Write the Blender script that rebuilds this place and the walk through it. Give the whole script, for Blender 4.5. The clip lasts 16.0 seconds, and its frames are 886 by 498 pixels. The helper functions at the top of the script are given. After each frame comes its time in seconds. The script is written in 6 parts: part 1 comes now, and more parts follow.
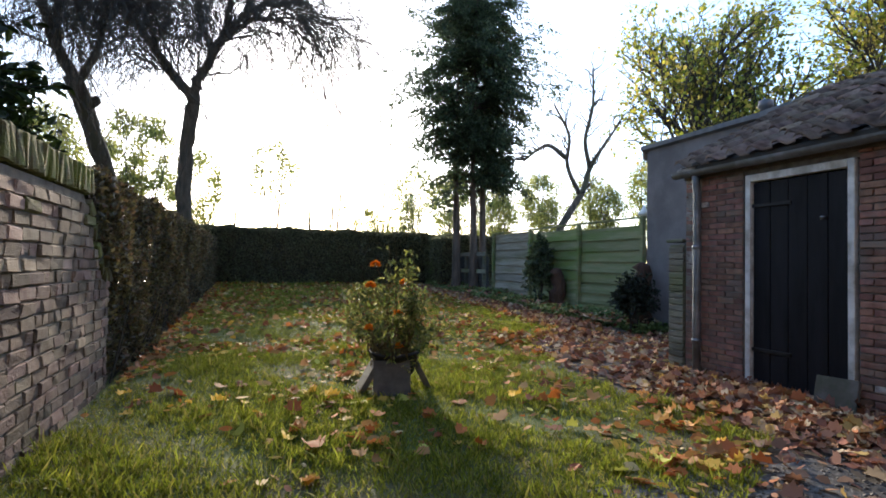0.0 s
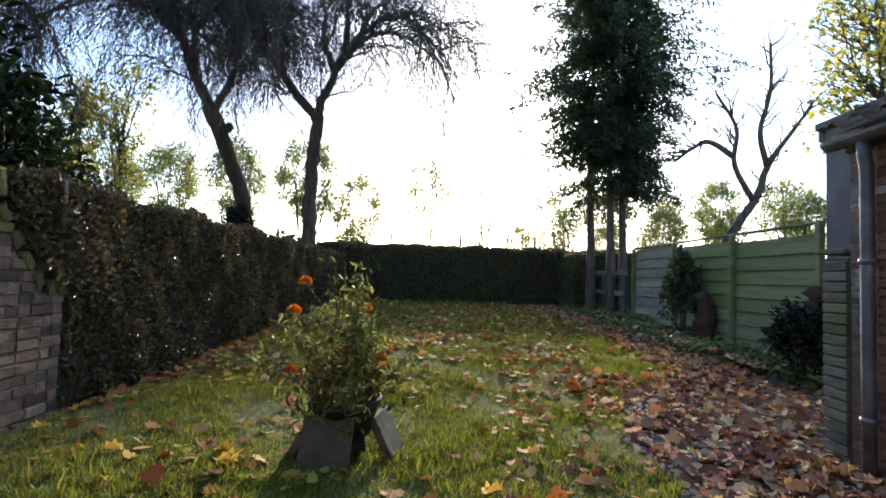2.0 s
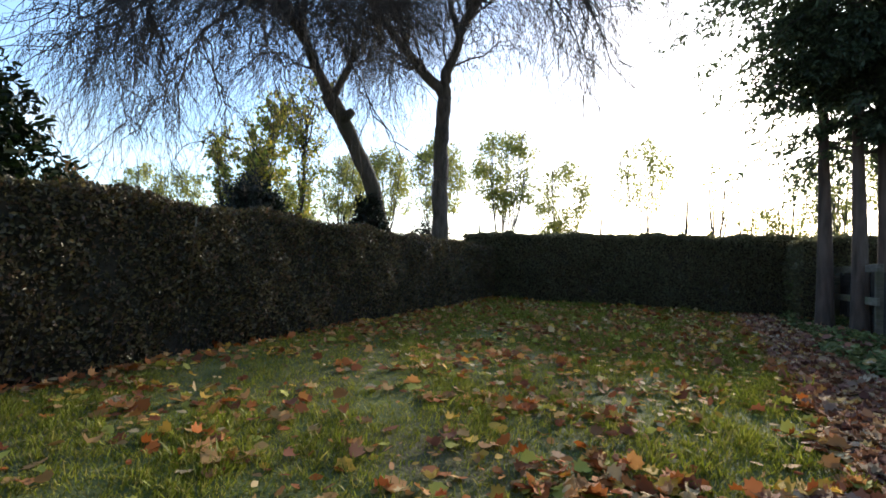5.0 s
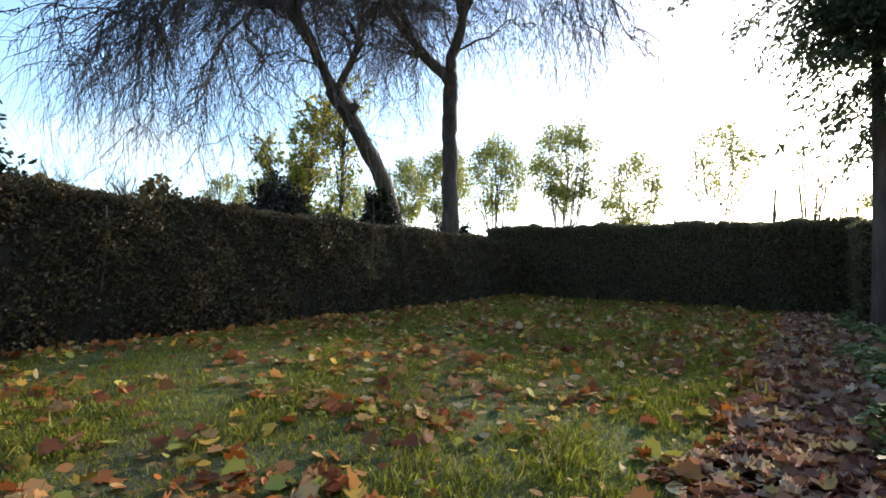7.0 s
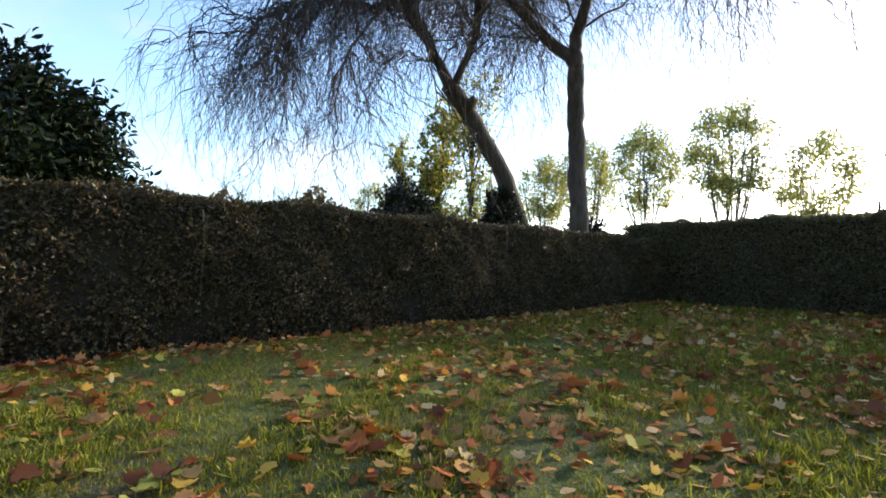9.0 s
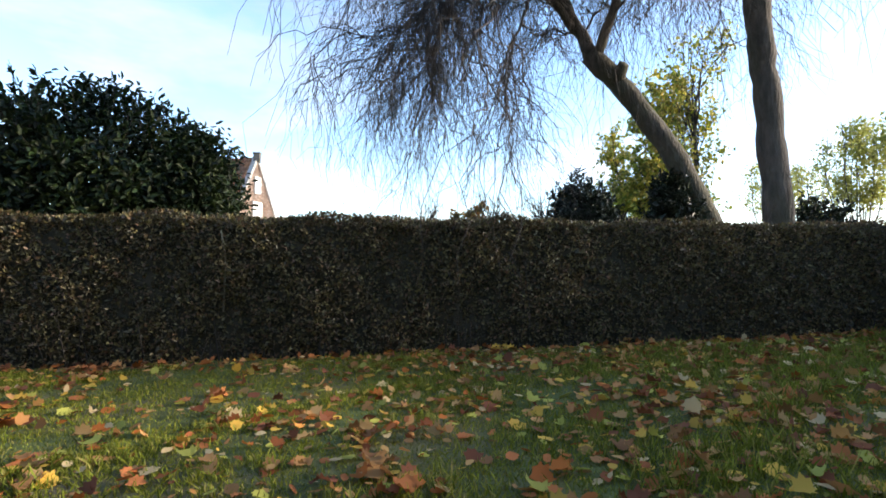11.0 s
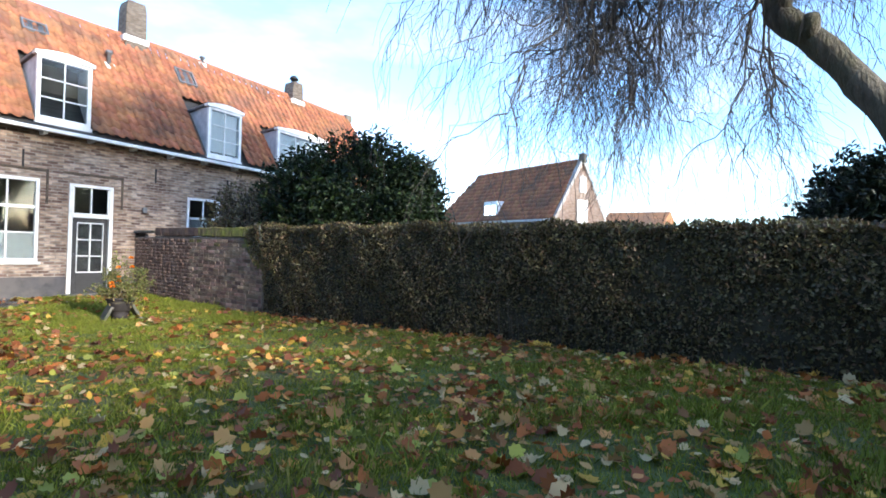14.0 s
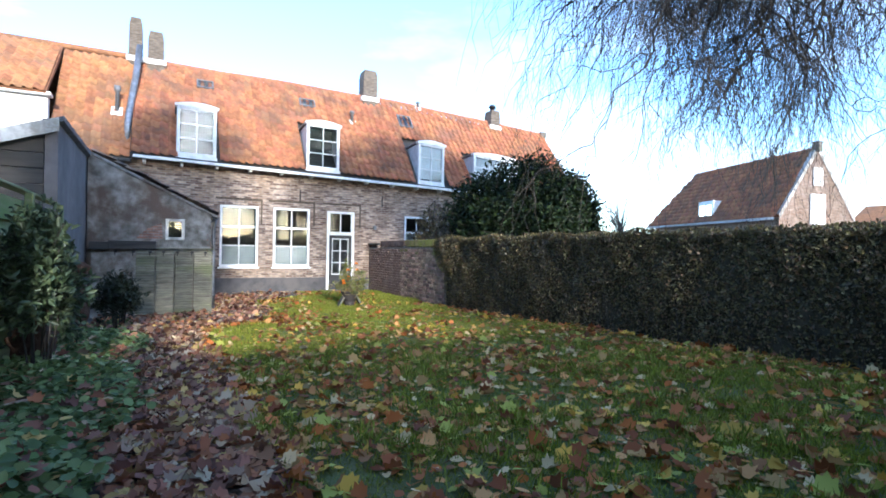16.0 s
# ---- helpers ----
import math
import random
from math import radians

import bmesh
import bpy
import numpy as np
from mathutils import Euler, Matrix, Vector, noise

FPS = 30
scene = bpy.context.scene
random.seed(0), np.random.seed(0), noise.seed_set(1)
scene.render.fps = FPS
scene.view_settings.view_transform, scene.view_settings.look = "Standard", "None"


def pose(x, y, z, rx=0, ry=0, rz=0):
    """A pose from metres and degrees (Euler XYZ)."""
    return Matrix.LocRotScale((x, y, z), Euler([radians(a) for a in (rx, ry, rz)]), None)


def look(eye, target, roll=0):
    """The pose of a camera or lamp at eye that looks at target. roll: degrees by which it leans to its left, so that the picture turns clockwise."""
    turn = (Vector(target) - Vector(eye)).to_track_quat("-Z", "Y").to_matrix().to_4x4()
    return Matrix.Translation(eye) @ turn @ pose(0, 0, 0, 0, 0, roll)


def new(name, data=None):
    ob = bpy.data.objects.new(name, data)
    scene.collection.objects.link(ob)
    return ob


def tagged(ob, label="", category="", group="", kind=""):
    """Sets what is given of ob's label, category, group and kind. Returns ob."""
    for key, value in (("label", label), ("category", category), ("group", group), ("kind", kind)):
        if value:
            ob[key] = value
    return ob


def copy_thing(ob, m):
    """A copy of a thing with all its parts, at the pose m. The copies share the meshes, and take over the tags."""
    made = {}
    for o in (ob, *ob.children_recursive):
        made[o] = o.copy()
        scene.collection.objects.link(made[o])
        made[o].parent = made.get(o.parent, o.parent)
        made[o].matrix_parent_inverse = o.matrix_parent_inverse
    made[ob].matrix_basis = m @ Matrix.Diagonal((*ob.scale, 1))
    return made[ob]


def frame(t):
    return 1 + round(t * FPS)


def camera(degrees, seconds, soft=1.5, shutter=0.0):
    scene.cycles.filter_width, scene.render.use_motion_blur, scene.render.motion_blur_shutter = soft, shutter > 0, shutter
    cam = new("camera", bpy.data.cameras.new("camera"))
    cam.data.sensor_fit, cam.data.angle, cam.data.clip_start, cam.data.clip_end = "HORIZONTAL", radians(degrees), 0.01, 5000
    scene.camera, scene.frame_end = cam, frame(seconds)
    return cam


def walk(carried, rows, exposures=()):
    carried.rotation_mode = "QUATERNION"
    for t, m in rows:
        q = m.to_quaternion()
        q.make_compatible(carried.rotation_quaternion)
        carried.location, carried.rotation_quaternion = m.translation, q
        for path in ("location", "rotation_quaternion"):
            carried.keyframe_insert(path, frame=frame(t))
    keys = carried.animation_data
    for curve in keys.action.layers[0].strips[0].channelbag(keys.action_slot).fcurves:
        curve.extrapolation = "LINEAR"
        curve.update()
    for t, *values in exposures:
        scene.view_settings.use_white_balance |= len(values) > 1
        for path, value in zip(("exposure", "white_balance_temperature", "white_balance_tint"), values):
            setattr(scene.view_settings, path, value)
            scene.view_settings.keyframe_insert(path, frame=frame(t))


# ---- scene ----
SKY, SUN = 0.15, 1.8
EXPO = [(0, 2.0, 6600, 12), (2.5, 1.85, 6650, 13), (3.5, 1.65, 6700, 12), (4.5, 1.65, 6700, 12), (7, 1.85, 6800, 13), (10, 2.0, 7000, 15), (12.5, 2.2, 6350, 12), (16, 2.32, 5600, 10)]
cam = camera(80.6, 16.0, soft=1.7)
PATH = [
    (0, (-0.24, -3.039, 1.081), (0.439, -1.159, 1.138), 1.1),
    (0.5, (0.034, -2.886, 1.097), (0.69, -0.997, 1.145), 1.0),
    (1, (0.419, -2.584, 1.117), (0.926, -0.651, 1.18), 1.1),
    (1.5, (1.005, -2.295, 1.128), (1.253, -0.313, 1.221), 1.3),
    (2, (1.531, -1.915, 1.119), (1.565, 0.081, 1.229), 2.0),
    (2.5, (2.152, -1.625, 1.159), (1.911, 0.357, 1.282), 2.9),
    (3, (2.689, -1.265, 1.155), (2.25, 0.682, 1.28), 3.2),
    (3.5, (3.191, -0.778, 1.13), (2.511, 1.098, 1.256), 3.0),
    (4, (3.451, -0.148, 1.101), (2.694, 1.7, 1.214), 3.5),
    (4.5, (3.785, 0.588, 1.174), (2.983, 2.419, 1.24), 2.6),
    (5.2, (3.930, 1.420, 1.140), (3.028, 3.205, 1.210), 2.4),
    (5.7, (4.080, 2.080, 1.105), (3.104, 3.826, 1.175), 2.2),
    (6.2, (4.520, 2.560, 1.070), (3.472, 4.263, 1.140), 2.0),
    (6.8, (5.24, 2.796, 1.036), (4.12, 4.451, 1.107), 1.9),
    (7, (5.347, 2.825, 1.019), (4.174, 4.444, 1.088), 1.8),
    (7.5, (5.491, 2.798, 0.994), (4.315, 4.415, 1.043), 1.9),
    (8, (5.526, 2.818, 0.995), (4.346, 4.433, 1.023), 1.6),
    (8.5, (5.333, 3.206, 1.028), (4.009, 4.705, 1.054), 1.5),
    (9, (5.203, 3.891, 1.028), (3.626, 5.12, 1.093), 1.5),
    (9.5, (5.087, 4.583, 1.062), (3.313, 5.501, 1.155), 1.7),
    (10, (5.15, 5.44, 1.08), (3.262, 6.093, 1.177), 2.0),
    (10.2, (5.238, 5.844, 1.096), (3.325, 6.421, 1.189), 1.2),
    (12.3, (5.325, 9.666, 1.308), (3.363, 9.279, 1.308), 2.5),
    (12.5, (5.224, 9.926, 1.321), (3.278, 9.461, 1.319), 2.6),
    (13, (5.222, 10.634, 1.355), (3.382, 9.849, 1.37), 2.4),
    (13.5, (5.245, 11.377, 1.356), (3.476, 10.443, 1.357), 2.0),
    (14, (5.287, 12.097, 1.366), (3.674, 10.915, 1.377), 1.8),
    (14.5, (5.239, 12.828, 1.362), (3.745, 11.499, 1.364), 1.5),
    (15, (5.304, 13.564, 1.417), (3.973, 12.072, 1.416), 1.2),
    (15.5, (5.386, 14.322, 1.433), (4.217, 12.699, 1.428), 1.0),
    (16, (5.447, 15.087, 1.442), (4.498, 13.327, 1.45), 0.9),
]
walk(cam, [(t, look(eye, target, roll)) for t, eye, target, roll in PATH], EXPO)
# world, sun
SUN_YAW, SUN_EL = 5.0, 14.8            # degrees clockwise from the garden's axis, and above the horizon
world = bpy.data.worlds.new("sky")
scene.world = world
world.use_nodes = True
wt = world.node_tree
wn, wl = wt.nodes, wt.links
bg = wn["Background"]
sky = wn.new("ShaderNodeTexSky")
sky.sky_type, sky.sun_disc = "NISHITA", False
sky.sun_elevation, sky.sun_rotation = radians(SUN_EL), radians(SUN_YAW)
sky.air_density, sky.dust_density, sky.ozone_density = 1.0, 0.9, 3.2
tcw = wn.new("ShaderNodeTexCoord")
mpw = wn.new("ShaderNodeMapping")
mpw.inputs["Scale"].default_value = (1.3, 1.3, 4.2)
nzw = wn.new("ShaderNodeTexNoise")
nzw.inputs["Scale"].default_value, nzw.inputs["Detail"].default_value, nzw.inputs["Roughness"].default_value = 1.6, 7, 0.58
rpw = wn.new("ShaderNodeValToRGB")
rpw.color_ramp.elements[0].position, rpw.color_ramp.elements[1].position = 0.50, 0.86
lum = wn.new("ShaderNodeRGBToBW")
brt = wn.new("ShaderNodeMath")
brt.operation, brt.inputs[1].default_value = "MULTIPLY", 1.15
cmx = wn.new("ShaderNodeMix")
cmx.data_type = "RGBA"
wl.new(tcw.outputs["Generated"], mpw.inputs["Vector"])
wl.new(mpw.outputs["Vector"], nzw.inputs["Vector"])
wl.new(nzw.outputs["Fac"], rpw.inputs["Fac"])
wl.new(sky.outputs["Color"], lum.inputs["Color"])
wl.new(lum.outputs["Val"], brt.inputs[0])
wl.new(rpw.outputs["Color"], cmx.inputs[0])
wl.new(sky.outputs["Color"], cmx.inputs[6])
wl.new(brt.outputs["Value"], cmx.inputs[7])
wl.new(cmx.outputs[2], bg.inputs["Color"])
bg.inputs["Strength"].default_value = SKY

sun = new("sun", bpy.data.lights.new("sun", "SUN"))
sun.data.energy, sun.data.angle, sun.data.color = SUN, radians(2.5), (1.0, 0.90, 0.74)
_sd = Vector((math.sin(radians(SUN_YAW)) * math.cos(radians(SUN_EL)), math.cos(radians(SUN_YAW)) * math.cos(radians(SUN_EL)), math.sin(radians(SUN_EL))))
sun.matrix_world = look(_sd * 40, (0, 0, 0))


# ---- helpers for building ----
rng = np.random.default_rng(7)


def gz(x, y):
    """Height of the ground: level near the house, rising gently towards the end of the garden."""
    x, y = np.asarray(x, float), np.asarray(y, float)
    s = np.clip((y - 4.0) / 11.5, 0, 1)
    return -0.08 + 0.36 * s + 0.012 * np.sin(x * 1.7 + 0.6 * y) + 0.010 * np.sin(y * 2.3 - x)


def np_mesh(name, V, F, mat, smooth=False):
    """A mesh from an array of vertices and an array of equal-sided faces, or a list of such arrays."""
    me = bpy.data.meshes.new(name)
    V = np.asarray(V, np.float32).reshape(-1, 3)
    Fs = F if isinstance(F, list) else [F]
    loops = np.concatenate([np.asarray(q, np.int32).ravel() for q in Fs])
    sizes = np.concatenate([np.full(len(q), np.asarray(q).shape[1], np.int32) for q in Fs])
    me.vertices.add(len(V))
    me.vertices.foreach_set("co", V.ravel())
    me.loops.add(len(loops))
    me.loops.foreach_set("vertex_index", loops)
    me.polygons.add(len(sizes))
    me.polygons.foreach_set("loop_start", np.concatenate([[0], np.cumsum(sizes)[:-1]]).astype(np.int32))
    me.update(calc_edges=True)
    if smooth:
        me.polygons.foreach_set("use_smooth", np.ones(len(sizes), bool))
    if mat is not None:
        me.materials.append(mat)
    return me


def thing(name, x, y, z, label, category, group="", kind=""):
    ob = new(name)
    ob.location = (x, y, z)
    ob.empty_display_size = 0.1
    return tagged(ob, label, category, group, kind)


def part(name, me, parent, label=""):
    ob = new(name, me)
    if parent is not None:
        ob.parent = parent
        if parent.parent is None:            # parts are built in the world's own metres
            ob.matrix_parent_inverse = Matrix.Translation(parent.location).inverted()
    return tagged(ob, label) if label else ob


def solid(name, me, label, category="", kind="", group=""):
    return tagged(new(name, me), label, category, group, kind)


def boxes(name, rows, mat, bevel=0.0, turn=None, weld=False):
    """Boxes (x0, x1, y0, y1, z0, z1), joined in one mesh, with softened edges."""
    bm = bmesh.new()
    for x0, x1, y0, y1, z0, z1 in rows:
        m = Matrix.Translation(((x0 + x1) / 2, (y0 + y1) / 2, (z0 + z1) / 2)) @ Matrix.Diagonal((x1 - x0, y1 - y0, z1 - z0, 1))
        bmesh.ops.create_cube(bm, size=1, matrix=m)
    if weld:
        bmesh.ops.remove_doubles(bm, verts=list(bm.verts), dist=0.0005)
    if bevel:
        bmesh.ops.bevel(bm, geom=list(bm.edges), offset=bevel, segments=1, affect="EDGES")
    if turn is not None:
        bmesh.ops.transform(bm, matrix=turn, verts=bm.verts)
    me = bpy.data.meshes.new(name)
    bm.to_mesh(me)
    bm.free()
    me.materials.append(mat)
    return me


def prism(name, outline, axis, a, b, mat, bevel=0.0):
    """An outline of 2D points pulled along an axis from a to b. x: points are (y, z); y: (x, z); z: (x, y)."""
    def put(p, v):
        return {"x": (v, p[0], p[1]), "y": (p[0], v, p[1]), "z": (p[0], p[1], v)}[axis]
    bm = bmesh.new()
    lo = [bm.verts.new(put(p, a)) for p in outline]
    hi = [bm.verts.new(put(p, b)) for p in outline]
    bm.faces.new(lo)
    bm.faces.new(list(reversed(hi)))
    n = len(outline)
    for i in range(n):
        bm.faces.new((lo[i], hi[i], hi[(i + 1) % n], lo[(i + 1) % n]))
    bmesh.ops.recalc_face_normals(bm, faces=bm.faces)
    if bevel:
        bmesh.ops.bevel(bm, geom=list(bm.edges), offset=bevel, segments=1, affect="EDGES")
    me = bpy.data.meshes.new(name)
    bm.to_mesh(me)
    bm.free()
    me.materials.append(mat)
    return me


def tubes(paths, radii, sides=3):
    """Arrays of vertices and quads of tubes along paths (N, K, 3) with radii (N, K)."""
    paths, radii = np.asarray(paths, float), np.asarray(radii, float)
    N, K, _ = paths.shape
    tan = np.gradient(paths, axis=1)
    tan /= np.linalg.norm(tan, axis=2, keepdims=True) + 1e-9
    ref = np.where(np.abs(tan[:, :1, 2:3]) > 0.8, np.array([[[1.0, 0.2, 0]]]), np.array([[[0, 0.1, 1.0]]]))
    u = np.cross(tan, np.broadcast_to(ref, tan.shape))
    u /= np.linalg.norm(u, axis=2, keepdims=True) + 1e-9
    v = np.cross(tan, u)
    a = np.linspace(0, 2 * np.pi, sides, endpoint=False)
    ring = paths[:, :, None] + radii[:, :, None, None] * (np.cos(a)[None, None, :, None] * u[:, :, None] + np.sin(a)[None, None, :, None] * v[:, :, None])
    idx = np.arange(N * K * sides).reshape(N, K, sides)
    nx = np.roll(idx, -1, axis=2)
    F = np.stack([idx[:, :-1], nx[:, :-1], nx[:, 1:], idx[:, 1:]], -1).reshape(-1, 4)
    return ring.reshape(-1, 3), F


def join(*pieces):
    """Several (vertices, faces) as one."""
    V, F, n = [], [], 0
    for v, q in pieces:
        V.append(v)
        F.append(np.asarray(q) + n)
        n += len(v)
    return np.concatenate(V), F


def tube_mesh(name, points, radii, mat, sides=10, caps=True):
    """One smooth tube through a few points, resampled."""
    P = np.asarray(points, float)
    R = np.broadcast_to(np.asarray(radii, float), (len(P),))
    V, F = tubes(P[None], R[None], sides)
    Fs = [F]
    if caps:
        Fs += [np.arange(sides)[None, ::-1], (np.arange(sides) + (len(P) - 1) * sides)[None]]
    return np_mesh(name, V, Fs, mat, smooth=True)


def curve_points(points, n):
    """n points along a Catmull-Rom curve."""
    P = np.asarray(points, float)
    P = np.concatenate([[2 * P[0] - P[1]], P, [2 * P[-1] - P[-2]]])
    t = np.linspace(0, len(P) - 3 - 1e-6, n)
    i = t.astype(int)
    w = (t - i)[:, None]
    a, b, c, d = P[i], P[i + 1], P[i + 2], P[i + 3]
    return 0.5 * (2 * b + (c - a) * w + (2 * a - 5 * b + 4 * c - d) * w**2 + (3 * b - a - 3 * c + d) * w**3)


LEAF = (np.array([[0, 0, 0], [.35, .5, .12], [.75, .36, .1], [1, 0, -.08], [.75, -.36, .1], [.35, -.5, .12]]), np.array([[0, 1, 2, 3], [0, 3, 4, 5]]))
CARD = (np.array([[0, -.3, 0], [.45, -.5, .06], [1, 0, 0], [.45, .5, .06]]), np.array([[0, 1, 2, 3]]))
_ma = np.array([(0, 0), (.08, .20), (.03, .42), (.24, .40), (.34, .55), (.52, .44), (.70, .43), (.78, .20), (1, 0)])
MAPLE = np.concatenate([_ma, _ma[-2:0:-1] * (1, -1)])
MAPLE = (np.c_[MAPLE, 0.55 * (MAPLE[:, 1] ** 2 * 1.6 + (MAPLE[:, 0] - .45) ** 2 * .7)], np.arange(16)[None])
_ov = np.array([(0, 0), (.18, .24), (.45, .36), (.75, .24), (1, 0), (.75, -.24), (.45, -.36), (.18, -.24)])
OVAL = (np.c_[_ov, 0.5 * _ov[:, 1] ** 2 + .12 * (_ov[:, 0] - .5) ** 2], np.arange(8)[None])


def unit(a):
    return a / (np.linalg.norm(a, axis=-1, keepdims=True) + 1e-9)


def leaves(P, A, N, L, W, shape=LEAF, curl=1.0):
    """Leaves at P along A, facing N, of length L and width W."""
    A = unit(A)
    B = unit(np.cross(N, A))
    N = np.cross(A, B)
    T, F = shape
    L, W = np.broadcast_to(L, len(P))[:, None, None], np.broadcast_to(W, len(P))[:, None, None]
    C = np.broadcast_to(curl, len(P))[:, None, None]
    V = P[:, None] + T[None, :, :1] * L * A[:, None] + T[None, :, 1:2] * W * B[:, None] + T[None, :, 2:] * L * C * N[:, None]
    k = len(T)
    return V.reshape(-1, 3), (F[None] + (np.arange(len(P)) * k)[:, None, None]).reshape(-1, F.shape[1])


def sphere_dirs(n):
    return unit(rng.normal(size=(n, 3)))


def grow(parents, n, u0, u1, l0, l1, spread, lift, droop, wiggle, K=7):
    """n branches out of parent paths: from u0 to u1 along them, turned away by spread, lifted, and bent down by droop."""
    N, Kp, _ = parents.shape
    i = rng.integers(0, N, n)
    u = rng.uniform(u0, u1, n) * (Kp - 1)
    k = np.minimum(u.astype(int), Kp - 2)
    w = (u - k)[:, None]
    s = parents[i, k] * (1 - w) + parents[i, k + 1] * w
    d = unit(unit(parents[i, k + 1] - parents[i, k]) + spread * sphere_dirs(n) + np.array([0, 0, lift]))
    L = rng.uniform(l0, l1, n)[:, None, None]
    t = np.linspace(0, 1, K)[None, :, None]
    wob = np.cumsum(rng.normal(size=(n, K, 3)), axis=1) * wiggle / K
    wob -= wob[:, :1]
    P = s[:, None] + L * (d[:, None] * t * (1 - 0.35 * droop * t) + np.array([0, 0, -1.0]) * droop * t**2 + wob)
    return P


def taper(n, K, r0, r1):
    return np.broadcast_to(np.linspace(r0, r1, K), (n, K))


# ---- materials ----
def material(name, c1, c2, scale=4.0, rough=0.85, bump=0.0, bscale=60.0, metal=0.0, detail=6, c3=None, big=0.5, obj=0.0, island=0.0, trans=0.0, spec=0.5, stretch=(1, 1, 1), bdist=0.01):
    """Two colours mixed by noise at two scales, a third for large stains, with relief, and a change of value from piece to piece."""
    m = bpy.data.materials.new(name)
    m.use_nodes = True
    nt = m.node_tree
    n, l = nt.nodes, nt.links
    p = n["Principled BSDF"]
    tc = n.new("ShaderNodeTexCoord")
    geo = n.new("ShaderNodeNewGeometry")
    mp = n.new("ShaderNodeMapping")
    mp.inputs["Scale"].default_value = stretch
    l.new(geo.outputs["Position"], mp.inputs["Vector"])
    nz = n.new("ShaderNodeTexNoise")
    nz.inputs["Scale"].default_value, nz.inputs["Detail"].default_value = scale, detail
    l.new(mp.outputs["Vector"], nz.inputs["Vector"])
    rp = n.new("ShaderNodeValToRGB")
    rp.color_ramp.elements[0].position, rp.color_ramp.elements[1].position = 0.34, 0.66
    rp.color_ramp.elements[0].color, rp.color_ramp.elements[1].color = (*c1, 1), (*c2, 1)
    l.new(nz.outputs["Fac"], rp.inputs["Fac"])
    col = rp.outputs["Color"]
    if c3 is not None:
        nb = n.new("ShaderNodeTexNoise")
        nb.inputs["Scale"].default_value, nb.inputs["Detail"].default_value = big, 8
        nb.inputs["Roughness"].default_value = 0.65
        l.new(mp.outputs["Vector"], nb.inputs["Vector"])
        rb = n.new("ShaderNodeValToRGB")
        rb.color_ramp.elements[0].position, rb.color_ramp.elements[1].position = 0.47, 0.62
        l.new(nb.outputs["Fac"], rb.inputs["Fac"])
        mx = n.new("ShaderNodeMix")
        mx.data_type = "RGBA"
        l.new(rb.outputs["Color"], mx.inputs[0])
        l.new(col, mx.inputs[6])
        mx.inputs[7].default_value = (*c3, 1)
        col = mx.outputs[2]
    for amount, node, out in ((obj, "ShaderNodeObjectInfo", "Random"), (island, None, "Random Per Island")):
        if amount:
            src = n.new(node).outputs[out] if node else geo.outputs[out]
            hs = n.new("ShaderNodeHueSaturation")
            mr = n.new("ShaderNodeMapRange")
            mr.inputs[3].default_value, mr.inputs[4].default_value = 1 - amount, 1 + amount
            l.new(src, mr.inputs[0])
            l.new(mr.outputs[0], hs.inputs["Value"])
            mh = n.new("ShaderNodeMapRange")
            mh.inputs[3].default_value, mh.inputs[4].default_value = 0.5 - amount * 0.04, 0.5 + amount * 0.04
            ml = n.new("ShaderNodeMath")
            ml.operation, ml.inputs[1].default_value = "MULTIPLY", 7.31
            fr = n.new("ShaderNodeMath")
            fr.operation = "FRACT"
            l.new(src, ml.inputs[0])
            l.new(ml.outputs[0], fr.inputs[0])
            l.new(fr.outputs[0], mh.inputs[0])
            l.new(mh.outputs[0], hs.inputs["Hue"])
            l.new(col, hs.inputs["Color"])
            col = hs.outputs["Color"]
    l.new(col, p.inputs["Base Color"])
    p.inputs["Roughness"].default_value, p.inputs["Metallic"].default_value = rough, metal
    p.inputs["Specular IOR Level"].default_value = spec
    if bump:
        b = n.new("ShaderNodeBump")
        b.inputs["Strength"].default_value, b.inputs["Distance"].default_value = bump, bdist
        nb2 = n.new("ShaderNodeTexNoise")
        nb2.inputs["Scale"].default_value, nb2.inputs["Detail"].default_value = bscale, 5
        l.new(mp.outputs["Vector"], nb2.inputs["Vector"])
        l.new(nb2.outputs["Fac"], b.inputs["Height"])
        l.new(b.outputs["Normal"], p.inputs["Normal"])
    if trans:
        tr = n.new("ShaderNodeBsdfTranslucent")
        l.new(col, tr.inputs["Color"])
        ms = n.new("ShaderNodeMixShader")
        ms.inputs[0].default_value = trans
        l.new(p.outputs["BSDF"], ms.inputs[1])
        l.new(tr.outputs["BSDF"], ms.inputs[2])
        l.new(ms.outputs["Shader"], n["Material Output"].inputs["Surface"])
    return m


